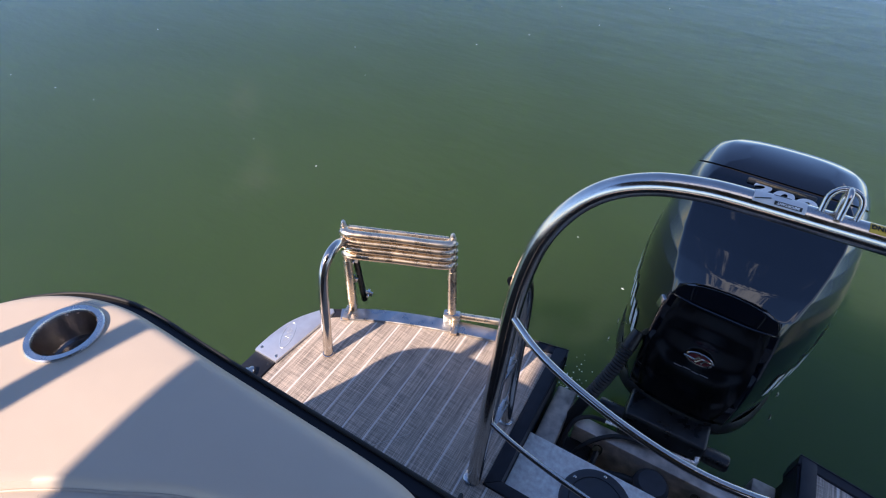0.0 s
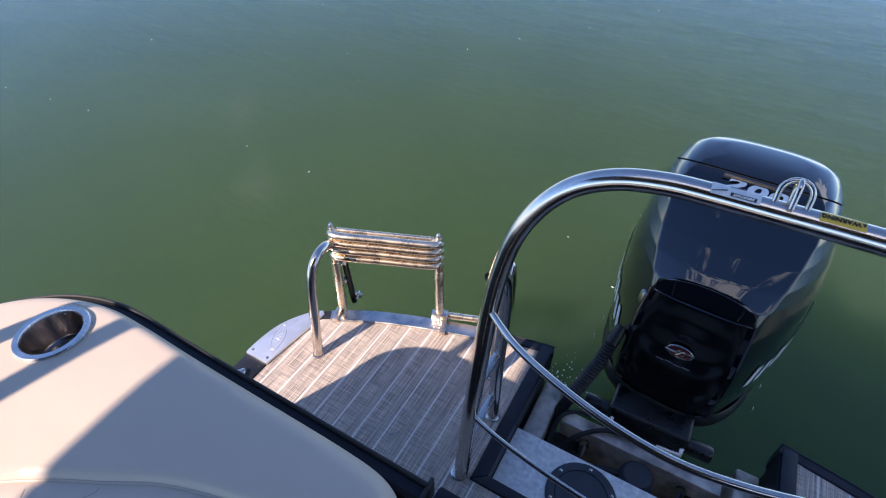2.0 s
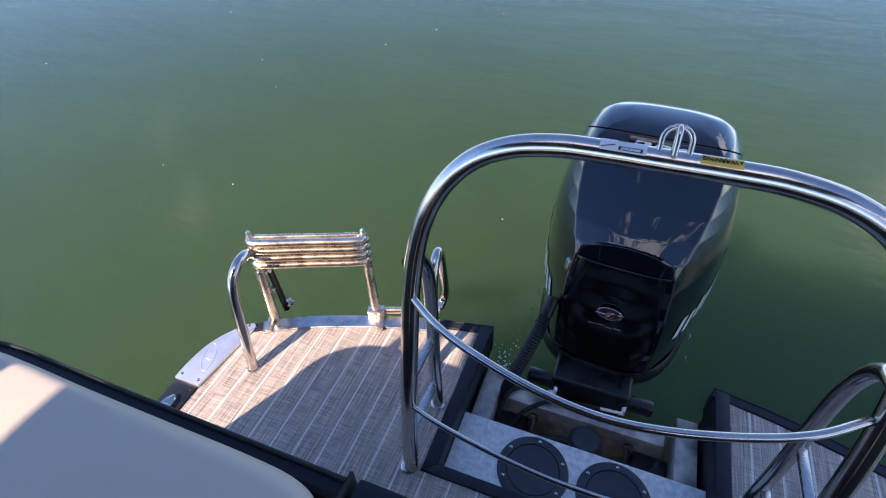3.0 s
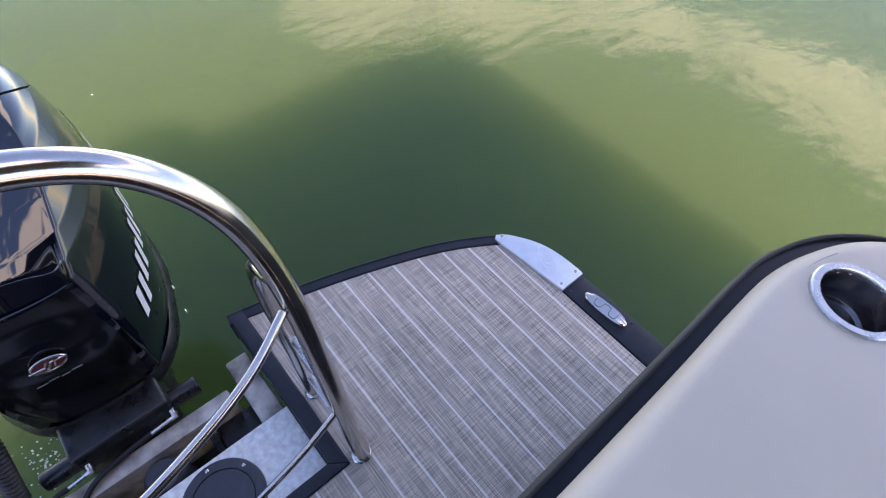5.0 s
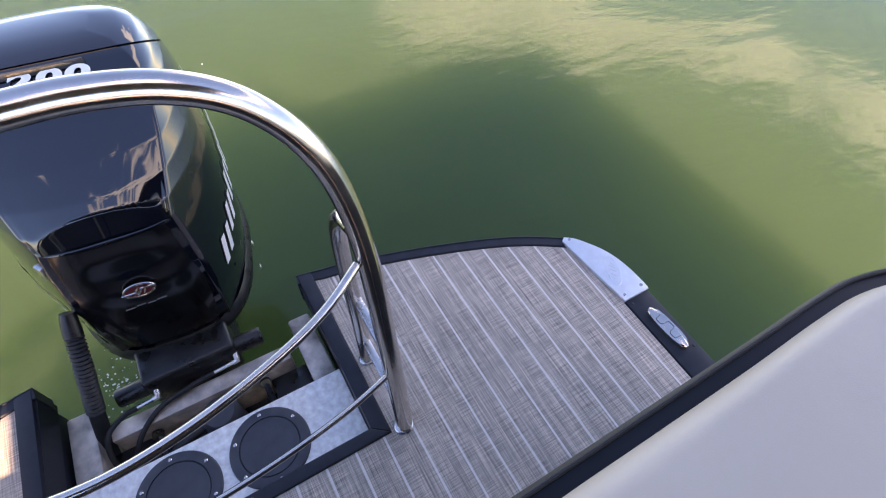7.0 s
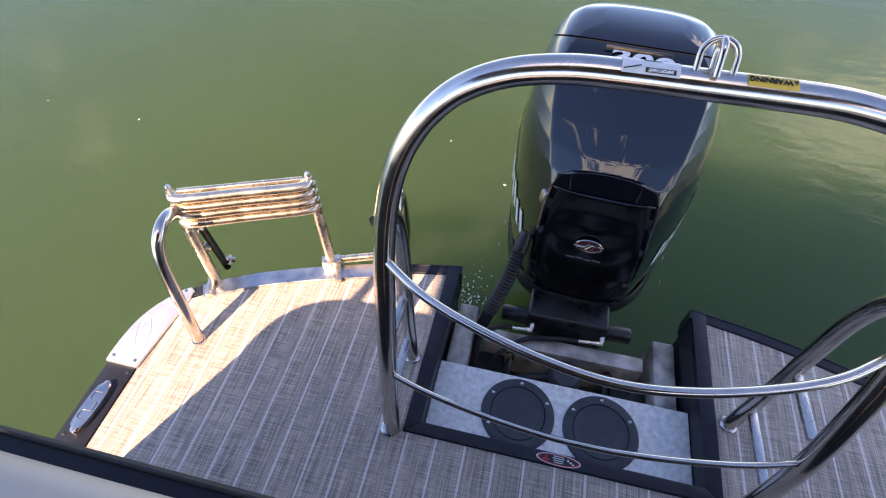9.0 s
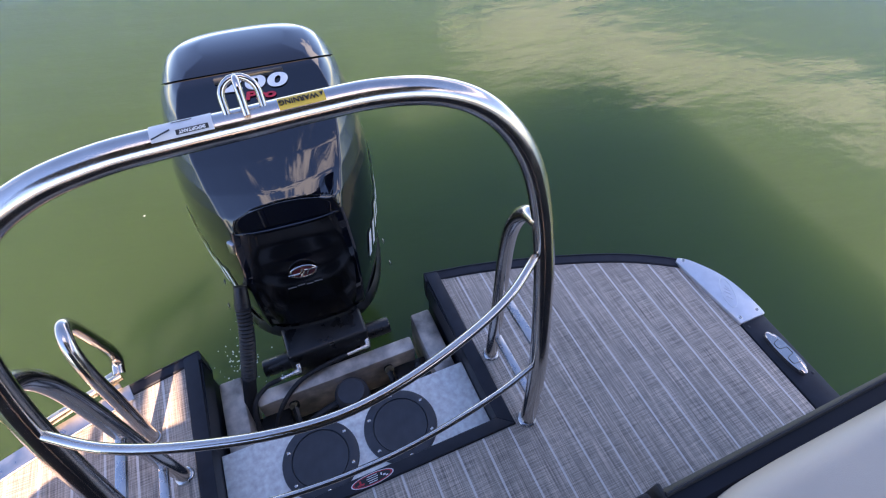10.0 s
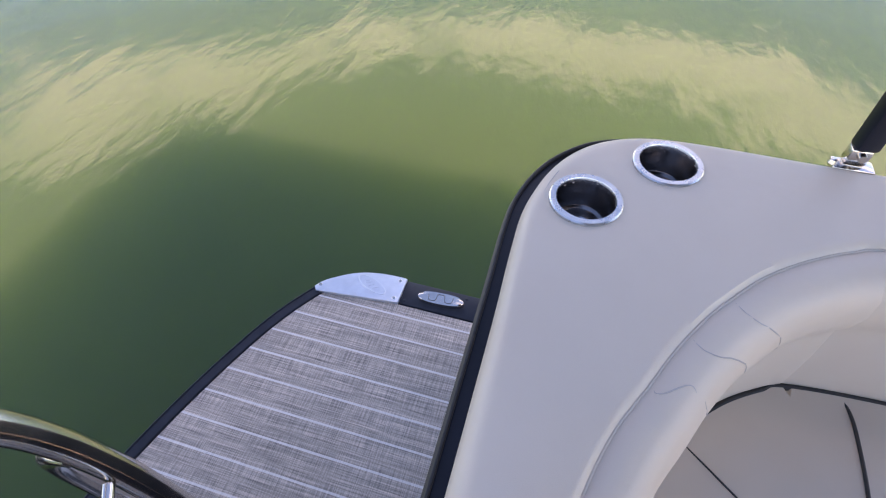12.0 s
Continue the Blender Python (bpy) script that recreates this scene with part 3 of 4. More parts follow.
vs = [bm.verts.new(m @ Vector(p)) for p in ((0.023, 0.004, 0), (0.029, 0.004, 0), (0.026, -0.003, 0))]
bm.faces.new(vs)
part("triangle", bm, DARK_INK, t, smooth=False)

# ---- boarding ladder and its rails ----
lad = thing("boarding_ladder", "folded telescoping stainless boarding ladder standing on the deck edge", "ladder", (-0.95, 0.40, 0.0))
LA, LB = (Vector((-1.110, 0.318, 0.0)), Vector((-1.129, 0.354, 0.385))), (Vector((-0.772, 0.462, 0.0)), Vector((-0.804, 0.510, 0.360)))
for a, b in (LA, LB):
    d = b - a
    for k, (s0, s1, r) in enumerate(((0.0, 0.62, 0.0165), (0.62, 0.78, 0.0150), (0.78, 0.90, 0.0135), (0.90, 0.985, 0.0120))):
        bm = bmesh.new()
        tube(bm, [a + d * s0, a + d * (s1 - 0.01), a + d * s1], [r, r, r * 0.92], 18)
        seat_on(part("telescoping_tube", bm, LADDER_STEEL), lad)
    bm = bmesh.new()
    top = a + d * 0.985
    tube(bm, [top, top + d * 0.01, top + d * 0.03, top + d * 0.045], [0.007, 0.0085, 0.0085, 0.005], 12)
    seat_on(part("end_cap", bm, BRUSHED), lad)
    for s in (0.69, 0.765, 0.84, 0.915):
        bm = bmesh.new()
        p = a + d * s
        tube(bm, [p - d * 0.012, p + d * 0.012], 0.018, 14)
        seat_on(part("collar", bm, LADDER_STEEL), lad)
for k, s in enumerate((0.725, 0.80, 0.875, 0.95)):
    a, b = LA[0].lerp(LA[1], s), LB[0].lerp(LB[1], s)
    ax = (b - a).normalized()
    fw = Vector((ax.y, -ax.x, 0)) * 0.022
    bm = bmesh.new()
    tube(bm, smooth_path([a, a + ax * 0.025 + fw, a.lerp(b, 0.5) + fw, b - ax * 0.025 + fw, b], 6), 0.0125, 16, squash=1.25)
    seat_on(part("rung", bm, LADDER_STEEL), lad)
    bm = bmesh.new()
    tube(bm, [a + ax * 0.015 - fw * 0.3, b - ax * 0.015 - fw * 0.3], 0.0100, 14)
    seat_on(part("rung", bm, LADDER_STEEL), lad)
# strut with clip behind the outer post
bm = bmesh.new()
tube(bm, smooth_path([(-1.114, 0.370, 0.255), (-1.110, 0.376, 0.12), (-1.106, 0.380, 0.005)], 5), 0.0115, 12)
seat_on(part("folding_strut", bm, LOWER), lad)
for p in ((-1.112, 0.360, 0.225), (-1.090, 0.388, 0.040), (-1.118, 0.350, 0.135)):
    bm = bmesh.new()
    box(bm, (-0.016, -0.004, -0.010), (0.016, 0.004, 0.010), 0.002, m=Matrix.Translation(p) @ pose(0, 0, 0, 0, 20, 25))
    lathe(bm, [(0, 0.018), (0.005, 0.018), (0.005, -0.018), (0, -0.018)], p, pose(0, 0, 0, 90, 0, 25), 10)
    seat_on(part("clip", bm, BRUSHED), lad)
# hinge at the inner foot and the cross tube
bm = bmesh.new()
box(bm, (-0.030, -0.012, -0.004), (0.030, 0.016, 0.046), 0.004, m=pose(-0.772, 0.462, 0.0, 0, 0, 23))
lathe(bm, [(0, 0.026), (0.007, 0.026), (0.007, -0.026), (0, -0.026)], (-0.772, 0.465, 0.040), pose(0, 0, 0, 90, 0, 113), 12)
seat_on(part("hinge", bm, BRUSHED), lad)
bm = bmesh.new()
tube(bm, [(-0.778, 0.470, 0.026), (-0.64, 0.520, 0.026), (-0.560, 0.548, 0.026)], 0.013, 16)
seat_on(part("pivot_tube", bm, LADDER_STEEL), lad)
for x, y in ((-0.742, 0.410), (-1.112, 0.268), (-0.585, 0.520)):
    bm = bmesh.new()
    box(bm, (-0.012, -0.030, -0.001), (0.012, 0.034, 0.012), 0.003, m=pose(x, y + 0.02, 0.010, 0, 0, 20))
    seat_on(part("mount_tab", bm, LADDER_STEEL), lad)

bm = bmesh.new()
left_edge = [(-x, y + 0.004) for x, y in EDGE_S if 0.55 < x < 1.165]
left_edge = left_edge[::-1]
strip(bm, left_edge[::1], 0.054, 0.0015, 0.0095, 0.002)
ob = part("ladder_plate", bm, mat("polished_plate", (0.62, 0.61, 0.60), 0.34, 1.0, 0.18, 18, 0.1, 60, rvary=0.12))
tagged(ob, "polished stainless mounting plate along the deck edge under the ladder", "mounting plate")


def grab_rail(points, label, base):
    t = thing("grab_rail", label, "grab rail", base, "boarding rails")
    bm = bmesh.new()
    tube(bm, smooth_path(points, 7), 0.0165, 20)
    seat_on(part("tube", bm, STEEL), t)
    bm = bmesh.new()
    lathe(bm, [(0.0165, 0.007), (0.019, 0.006), (0.021, 0.002), (0.021, 0.0)], (points[0][0], points[0][1], 0.001), sides=28)
    seat_on(part("flange", bm, STEEL), t)
    return t


grab_rail([(-1.062, 0.119, 0.0), (-1.070, 0.146, 0.15), (-1.078, 0.170, 0.27), (-1.082, 0.194, 0.335), (-1.085, 0.232, 0.368), (-1.095, 0.280, 0.366), (-1.110, 0.320, 0.335), (-1.120, 0.338, 0.300)],
          "curved polished stainless grab rail beside the boarding ladder", (-1.062, 0.119, 0.0))
grab_rail([(-0.498, 0.343, 0.0), (-0.512, 0.385, 0.15), (-0.522, 0.415, 0.27), (-0.528, 0.445, 0.335), (-0.533, 0.485, 0.360), (-0.539, 0.522, 0.335), (-0.549, 0.565, 0.20), (-0.557, 0.592, 0.09), (-0.562, 0.585, 0.045), (-0.565, 0.556, 0.028)],
          "curved polished stainless grab rail ending at the ladder pivot", (-0.498, 0.343, 0.0))

# ---- seat corners ----
TOP = 0.780


def seat_corner(sgn, cups):
    """Upholstered corner of a stern lounge: padded top, backrest, cushion."""
    t = thing("corner_lounge", "cream vinyl upholstered corner lounge with padded top" + (" and two cup holes" if len(cups) > 1 else " and a cup hole"), "boat seat", (sgn * 0.9, -0.6, 0.0), "stern lounges")
    outer = [(0.318, -0.47), (0.322, -0.425), (0.340, -0.395), (0.375, -0.378), (0.45, -0.373), (0.60, -0.373), (0.75, -0.373), (0.88, -0.371), (0.97, -0.374), (1.05, -0.394), (1.115, -0.430), (1.160, -0.480),
             (1.184, -0.545), (1.191, -0.62), (1.192, -0.75), (1.192, -0.90), (1.192, -1.2), (1.192, -1.6), (1.192, -2.0)]
    inner = [(0.335, -0.476), (0.345, -0.476), (0.36, -0.477), (0.39, -0.478), (0.45, -0.484), (0.54, -0.503), (0.62, -0.530), (0.69, -0.567), (0.75, -0.598), (0.81, -0.636), (0.855, -0.672), (0.90, -0.712),
             (0.935, -0.752), (0.965, -0.795), (0.995, -0.85), (1.015, -0.92), (1.03, -1.2), (1.03, -1.6), (1.03, -2.0)]
    n = 9
    O = [Vector((x, y, 0)) for x, y in inset([(p.x, p.y) for p in smooth_path([(x, y, 0) for x, y in outer], n)], -0.012)]
    I = smooth_path([(x, y, 0) for x, y in inner], n)
    # rounded rim outside, soft crown between
    K = 44
    bm = bmesh.new()
    rows = []
    for k, (o, i) in enumerate(zip(O, I)):
        d = i - o
        w = d.length
        dn = d / w
        a, b = O[max(k - 1, 0)], O[min(k + 1, len(O) - 1)]
        nin = Vector(((b - a).y, -(b - a).x, 0)).normalized()
        row = [bm.verts.new(o + nin * 0.006 + Vector((0, 0, TOP - 0.16))), bm.verts.new(o + Vector((0, 0, TOP - 0.06)))]
        for j in range(K + 1):
            s = j / K * w
            rim = 0.033
            z = TOP
            if s < rim:
                z = TOP - rim * (1 - math.sqrt(max(0.0, 1 - (1 - s / rim) ** 2)))
            e = w - s
            if e < 0.012:
                z -= 0.010 * (1 - e / 0.012) ** 2
            z += 0.006 * math.sin(math.pi * min(1, s / w))
            row.append(bm.verts.new(o + dn * s + Vector((0, 0, z))))
        rows.append(row)
    for r0, r1 in zip(rows, rows[1:]):
        for j in range(len(r0) - 1):
            bm.faces.new((r0[j], r0[j + 1], r1[j + 1], r1[j]))
    kill = [f for f in bm.faces if f.calc_center_median().z > TOP - 0.02 and any((f.calc_center_median().xy - Vector(c)).length < 0.0485 for c in cups)]
    bmesh.ops.delete(bm, geom=kill, context="FACES")
    bm.transform(Matrix.Diagonal((sgn, 1, 1, 1)))
    seat_on(part("padded_top", bm, VINYL), t)
    # seam welt along the inner line
    bm = bmesh.new()
    tube(bm, [p + Vector((0, 0, TOP - 0.0095)) for p in I], 0.0022, 8)
    bm.transform(Matrix.Diagonal((sgn, 1, 1, 1)))
    seat_on(part("seam", bm, VINYL), t)
    bm = bmesh.new()
    rim_seam = []
    for k in range(34, 82):
        a, b = O[k - 1], O[k + 1]
        nin = Vector(((b - a).y, -(b - a).x, 0)).normalized()
        rim_seam.append(O[k] + nin * 0.024 + Vector((0, 0, TOP + 0.0002)))
    tube(bm, rim_seam, 0.0009, 5)
    bm.transform(Matrix.Diagonal((sgn, 1, 1, 1)))
    seat_on(part("rim_seam", bm, STITCH_AND_CREASE), t)
    # stitch lines
    bm = bmesh.new()
    for off, zz in ((-0.008, 0.0005), (0.014, -0.008)):
        path = []
        for k, (o, i) in enumerate(zip(O, I)):
            d = (i - o).normalized()
            path.append(i + d * off + Vector((0, 0, TOP - 0.003 + zz)))
        for p, q in zip(path, path[1:]):
            L = (q - p).length
            m = max(1, int(L / 0.008))
            for u in range(m):
                a, b = p.lerp(q, u / m), p.lerp(q, (u + 0.55) / m)
                tube(bm, [a, b], 0.0006, 4)
    bm.transform(Matrix.Diagonal((sgn, 1, 1, 1)))
    seat_on(part("stitching", bm, STITCH_AND_CREASE), t)
    # backrest with a head roll
    bm = bmesh.new()
    sect = [(0.000, -0.010), (0.012, -0.006), (0.035, -0.008), (0.055, -0.020), (0.070, -0.045), (0.075, -0.080), (0.068, -0.118), (0.056, -0.140), (0.058, -0.165), (0.062, -0.22), (0.064, -0.30), (0.064, -0.36)]
    rows = []
    for k, (o, i) in enumerate(zip(O, I)):
        a, b = I[max(k - 1, 0)], I[min(k + 1, len(I) - 1)]
        tg = (b - a).normalized() if (b - a).length > 1e-6 else Vector((1, 0, 0))
        nin = Vector((tg.y, -tg.x, 0))
        rows.append([bm.verts.new(i + nin * d * (0.35 + 0.65 * min(1, k / 40)) + Vector((0, 0, TOP + z))) for d, z in sect])
    for r0, r1 in zip(rows, rows[1:]):
        for j in range(len(r0) - 1):
            bm.faces.new((r0[j], r0[j + 1], r1[j + 1], r1[j]))
    bm.transform(Matrix.Diagonal((sgn, 1, 1, 1)))
    seat_on(part("backrest", bm, VINYL), t)
    # creases of the gathered vinyl on the head roll, their shade drawn as dark tubes
    bm = bmesh.new()
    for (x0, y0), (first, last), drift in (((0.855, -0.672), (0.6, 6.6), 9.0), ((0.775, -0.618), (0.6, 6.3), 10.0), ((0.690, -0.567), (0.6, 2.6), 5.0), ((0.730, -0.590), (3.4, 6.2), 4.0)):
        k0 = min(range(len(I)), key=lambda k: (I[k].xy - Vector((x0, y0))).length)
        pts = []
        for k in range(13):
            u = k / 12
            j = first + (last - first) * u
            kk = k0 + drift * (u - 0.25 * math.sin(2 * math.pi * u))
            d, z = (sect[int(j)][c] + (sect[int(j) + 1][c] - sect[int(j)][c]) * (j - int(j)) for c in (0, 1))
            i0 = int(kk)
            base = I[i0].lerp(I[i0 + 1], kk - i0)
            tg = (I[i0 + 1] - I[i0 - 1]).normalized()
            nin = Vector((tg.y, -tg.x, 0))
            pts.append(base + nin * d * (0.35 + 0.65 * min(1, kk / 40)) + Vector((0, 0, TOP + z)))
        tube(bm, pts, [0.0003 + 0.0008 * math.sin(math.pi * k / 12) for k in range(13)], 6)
    bm.transform(Matrix.Diagonal((sgn, 1, 1, 1)))
    seat_on(part("crease_shade", bm, STITCH_AND_CREASE), t)
    # seat cushion
    ring = []
    for k in range(20, len(I), 3):
        a, b = I[max(k - 1, 0)], I[min(k + 1, len(I) - 1)]
        tg = (b - a).normalized()
        q = I[k] + Vector((tg.y, -tg.x, 0)) * 0.070
        ring.append((q.x, q.y))
    ring = ring + [(0.36, -2.0), (0.36, -0.62)]
    bm = bmesh.new()
    slab(bm, ring, 0.30, 0.455)
    top = [f for f in bm.faces if all(v.co.z > 0.45 for v in f.verts)]
    bmesh.ops.bevel(bm, geom=[e for f in top for e in f.edges], offset=0.022, segments=4, profile=0.5, affect="EDGES")
    bm.transform(Matrix.Diagonal((sgn, 1, 1, 1)))
    seat_on(part("seat_cushion", bm, VINYL), t)
    bm = bmesh.new()
    tube(bm, smooth_path([(0.790, -0.699, 0.452), (0.749, -0.749, 0.4558), (0.712, -0.795, 0.4558), (0.62, -0.91, 0.4558)], 6), 0.0016, 6)
    tube(bm, smooth_path([(0.945, -0.999, 0.450), (0.915, -1.006, 0.4555), (0.869, -1.009, 0.4558), (0.772, -1.006, 0.4558), (0.66, -0.99, 0.4558)], 6), 0.0034, 6)
    bm.transform(Matrix.Diagonal((sgn, 1, 1, 1)))
    seat_on(part("cushion_seam", bm, DARK_SEAM_AND_GAP), t)
    # shade in the gap round the cushion, put in as a near-black tube
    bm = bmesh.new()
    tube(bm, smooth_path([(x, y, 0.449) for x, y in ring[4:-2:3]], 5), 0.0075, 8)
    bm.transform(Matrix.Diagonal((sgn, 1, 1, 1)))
    seat_on(part("gap_shade", bm, DARK_SEAM_AND_GAP), t)
    # base below the upholstery
    bm = bmesh.new()
    body = [(p.x, p.y) for p in O[6::4]]
    slab(bm, [(0.36, -2.0), (0.36, -0.50)] + [(x * 0.985 - 0.0, y - 0.012) for x, y in body], 0.002, 0.30)
    bm.transform(Matrix.Diagonal((sgn, 1, 1, 1)))
    seat_on(part("base", bm, RAIL_BLACK), t)
    return t


# thread colour, also the painted shade in the head roll creases
STITCH_AND_CREASE = mat("thread_and_crease_shade", (0.43, 0.385, 0.345), 0.7, 0.0, 0.1)
# dark cushion seams, and the shade tube in the cushion gap
DARK_SEAM_AND_GAP = mat("dark_seam_and_gap_shade", (0.03, 0.028, 0.028), 0.6, 0.0, 0.2)
CUPS = [(0.982, -0.456), (1.108, -0.580)]
seat_corner(1, CUPS)
seat_corner(-1, CUPS[:1])


def cup_holder(x, y):
    t = thing("cup_holder", "polished stainless drop-in cup holder sunk into the padded top", "cup holder", (x, y, TOP + 0.004), "cup holders")
    bm = bmesh.new()
    lathe(bm, [(0.0462, -0.006), (0.0466, 0.004), (0.0480, 0.0065), (0.0565, 0.0065), (0.0585, 0.0045), (0.0590, -0.003), (0.0580, -0.006)], (0, 0, 0), sides=56)
    part("rim", bm, BRUSHED, t)
    bm = bmesh.new()
    lathe(bm, [(0.0465, 0.002), (0.0445, -0.006), (0.0435, -0.050), (0.0425, -0.052), (0.0360, -0.054), (0.0350, -0.072), (0.030, -0.076), (0.022, -0.076), (0.020, -0.073), (0.0, -0.073)], (0, 0, 0), sides=48)
    part("well", bm, CUP_STEEL, t)
    return t


CUP_STEEL = mat("dull_stainless", (0.38, 0.37, 0.37), 0.22, 1.0, 0.1, 40)
cup_holder(*CUPS[0])
cup_holder(*CUPS[1])
cup_holder(-CUPS[0][0], CUPS[0][1])

# black fence rail behind the upholstery and below the padded edge
rail_path = [(0.318, -0.348), (0.45, -0.348), (0.62, -0.348), (0.80, -0.348), (0.93, -0.347), (1.00, -0.352), (1.075, -0.374), (1.135, -0.410), (1.185, -0.465), (1.210, -0.54), (1.217, -0.64), (1.217, -0.9), (1.217, -1.4), (1.217, -2.0)]
for sgn in (1, -1):
    t = thing("fence_panel", "black anodised aluminium fence with square top rail behind the lounge", "boat fence", (sgn * 0.8, -0.35, 0.0), "stern fences")
    p = [(q.x, q.y) for q in smooth_path([(x, y, 0) for x, y in rail_path], 6)]
    bm = bmesh.new()
    strip(bm, inset(p, -0.015), 0.033, 0.690, 0.736, 0.006)
    bm.transform(Matrix.Diagonal((sgn, 1, 1, 1)))
    seat_on(part("top_rail", bm, RAIL_BLACK), t)
    bm = bmesh.new()
    strip(bm, inset(p, -0.011), 0.006, 0.728, 0.744, 0.002)
    bm.transform(Matrix.Diagonal((sgn, 1, 1, 1)))
    seat_on(part("edge_lip", bm, RUBBER), t)
    bm = bmesh.new()
    strip(bm, inset(p, -0.004), 0.006, 0.030, 0.692, 0.001)
    bm.transform(Matrix.Diagonal((sgn, 1, 1, 1)))
    seat_on(part("panel", bm, RAIL_BLACK), t)
    bm = bmesh.new()
    box(bm, (0.318, -0.368, 0.003), (0.352, -0.330, 0.690), 0.004)
    bm.transform(Matrix.Diagonal((sgn, 1, 1, 1)))
    seat_on(part("post", bm, RAIL_BLACK), t)
    bm = bmesh.new()
    box(bm, (0.3135, -0.3685, 0.686), (0.3195, -0.3255, 0.740), 0.003)
    bm.transform(Matrix.Diagonal((sgn, 1, 1, 1)))
    seat_on(part("end_cap", bm, RUBBER), t)
t = thing("stern_gate", "closed black aluminium stern gate between the lounges", "gate", (0, -0.35, 0.0))
bm = bmesh.new()
box(bm, (-0.304, -0.366, 0.690), (0.304, -0.328, 0.736), 0.006)
seat_on(part("top_rail", bm, RAIL_BLACK), t)
bm = bmesh.new()
box(bm, (-0.270, -0.350, 0.085), (0.270, -0.344, 0.690))
seat_on(part("panel", bm, RAIL_BLACK), t)
for x in (-0.287, 0.287):
    bm = bmesh.new()
    box(bm, (x - 0.017, -0.364, 0.010), (x + 0.017, -0.330, 0.690), 0.004)
    seat_on(part("upright", bm, RAIL_BLACK), t)

# ---- canopy overhead ----
can = thing("bimini_top", "black canvas bimini top on black square struts", "canopy", (0, -1.6, 2.1))
CZ = 2.10
bm = bmesh.new()
ring = []
for cx, cy, a0 in ((0.78, -0.95, 0), (-0.845, -0.95, 90), (-0.845, -3.1, 180), (0.78, -3.1, 270)):
    for k in range(9):
        a = radians(a0 + 90 * k / 8)
        ring.append((cx + 0.50 * math.cos(a), cy + 0.45 * math.sin(a)))
slab(bm, ring, CZ, CZ + 0.03, 0.008)
seat_on(part("canvas", bm, CANVAS), can)
for sgn in (1, -1):
    for y0, y1 in ((-0.885, -0.870), (-1.710, -0.770)):
        bm = bmesh.new()
        a, b = Vector((sgn * 1.205, y0, 0.812)), Vector((sgn * 1.285, y1, 2.100))
        d = b - a
        box(bm, (-0.018, -0.016, 0.0), (0.018, 0.016, d.length), 0.006, m=Matrix.Translation(a) @ d.to_track_quat("Z", "Y").to_matrix().to_4x4())
        seat_on(part("strut", bm, RAIL_BLACK), can)
    bm = bmesh.new()
    box(bm, (sgn * 1.196 - 0.016, -0.915, TOP - 0.010), (sgn * 1.196 + 0.016, -0.850, TOP + 0.004), 0.003)
    box(bm, (sgn * 1.205 - 0.012, -0.900, TOP + 0.004), (sgn * 1.205 + 0.012, -0.866, TOP + 0.034), 0.004)
    lathe(bm, [(0, 0.022), (0.007, 0.022), (0.007, -0.022), (0, -0.022)], (sgn * 1.205, -0.884, TOP + 0.024), pose(0, 0, 0, 0, 90), 12)
    lathe(bm, [(0, 0.012), (0.006, 0.011), (0.008, 0.004)], (sgn * 1.192, -0.850, TOP), sides=12)
    seat_on(part("deck_hinge", bm, STEEL), can)

# ---- outboard motor ----
eng = thing("outboard_motor", "glossy black outboard motor with chrome badge and white decals", "outboard motor", (0, 0.52, 0.0))
eng.rotation_euler.z = radians(-4)   # steered a little to one side
eng.scale = (1.037, 1.037, 1.037)


def lerp_table(table, z):
    for a, b in zip(table, table[1:]):
        if z <= b[0]:
            u = (z - a[0]) / (b[0] - a[0])
            return [p + (q - p) * u for p, q in zip(a[1:], b[1:])]
    return table[-1][1:]


# height: front y, rear y, half width, squareness of the stern, half width of the front face
SHAPE = [(-0.05, 0.530, 1.18, 0.236, 3.2, 0.138), (0.02, 0.520, 1.20, 0.252, 3.4, 0.144), (0.12, 0.518, 1.215, 0.266, 3.6, 0.147), (0.26, 0.528, 1.22, 0.272, 3.8, 0.147), (0.36, 0.545, 1.22, 0.269, 3.6, 0.141),
         (0.405, 0.556, 1.22, 0.266, 3.3, 0.136), (0.44, 0.580, 1.215, 0.261, 3.2, 0.146), (0.48, 0.625, 1.21, 0.255, 3.1, 0.160), (0.52, 0.685, 1.20, 0.246, 3.0, 0.174), (0.56, 0.750, 1.185, 0.234, 3.0, 0.184),
         (0.59, 0.805, 1.165, 0.218, 2.9, 0.186), (0.615, 0.860, 1.14, 0.197, 3.0, 0.174), (0.632, 0.915, 1.11, 0.164, 2.8, 0.146), (0.640, 0.96, 1.07, 0.115, 2.6, 0.100)]
BOW = 0.012


def flank_x(y, z):
    """Half width of the cowl behind the ridge: cheek opening aft, then a rounded stern."""
    f, r, w, e, a = lerp_table(SHAPE, z)
    f, mid = f + BOW, f + BOW + 0.52 * (r - f - BOW)
    if y < mid:
        return a + (w - a) * (1 - (1 - max(0, (y - f) / (mid - f))) ** 2.2)
    return w * (1 - min(1, (y - mid) / (r - mid)) ** e) ** (1 / e)


def brow(z, u):
    """How far the arched brow above the front face stands proud of the slope."""
    if z <= 0.402 or abs(u) >= 1:
        return 0.0
    crest = 0.402 + 0.060 * math.sqrt(1 - u * u)

    def proud(h):
        return max(0.0, lerp_table(SHAPE, h)[0] - 0.5545 - 0.42 * (h - 0.402))
    return proud(z) if z < crest else proud(crest) * max(0.0, 1 - (z - crest) / 0.12)


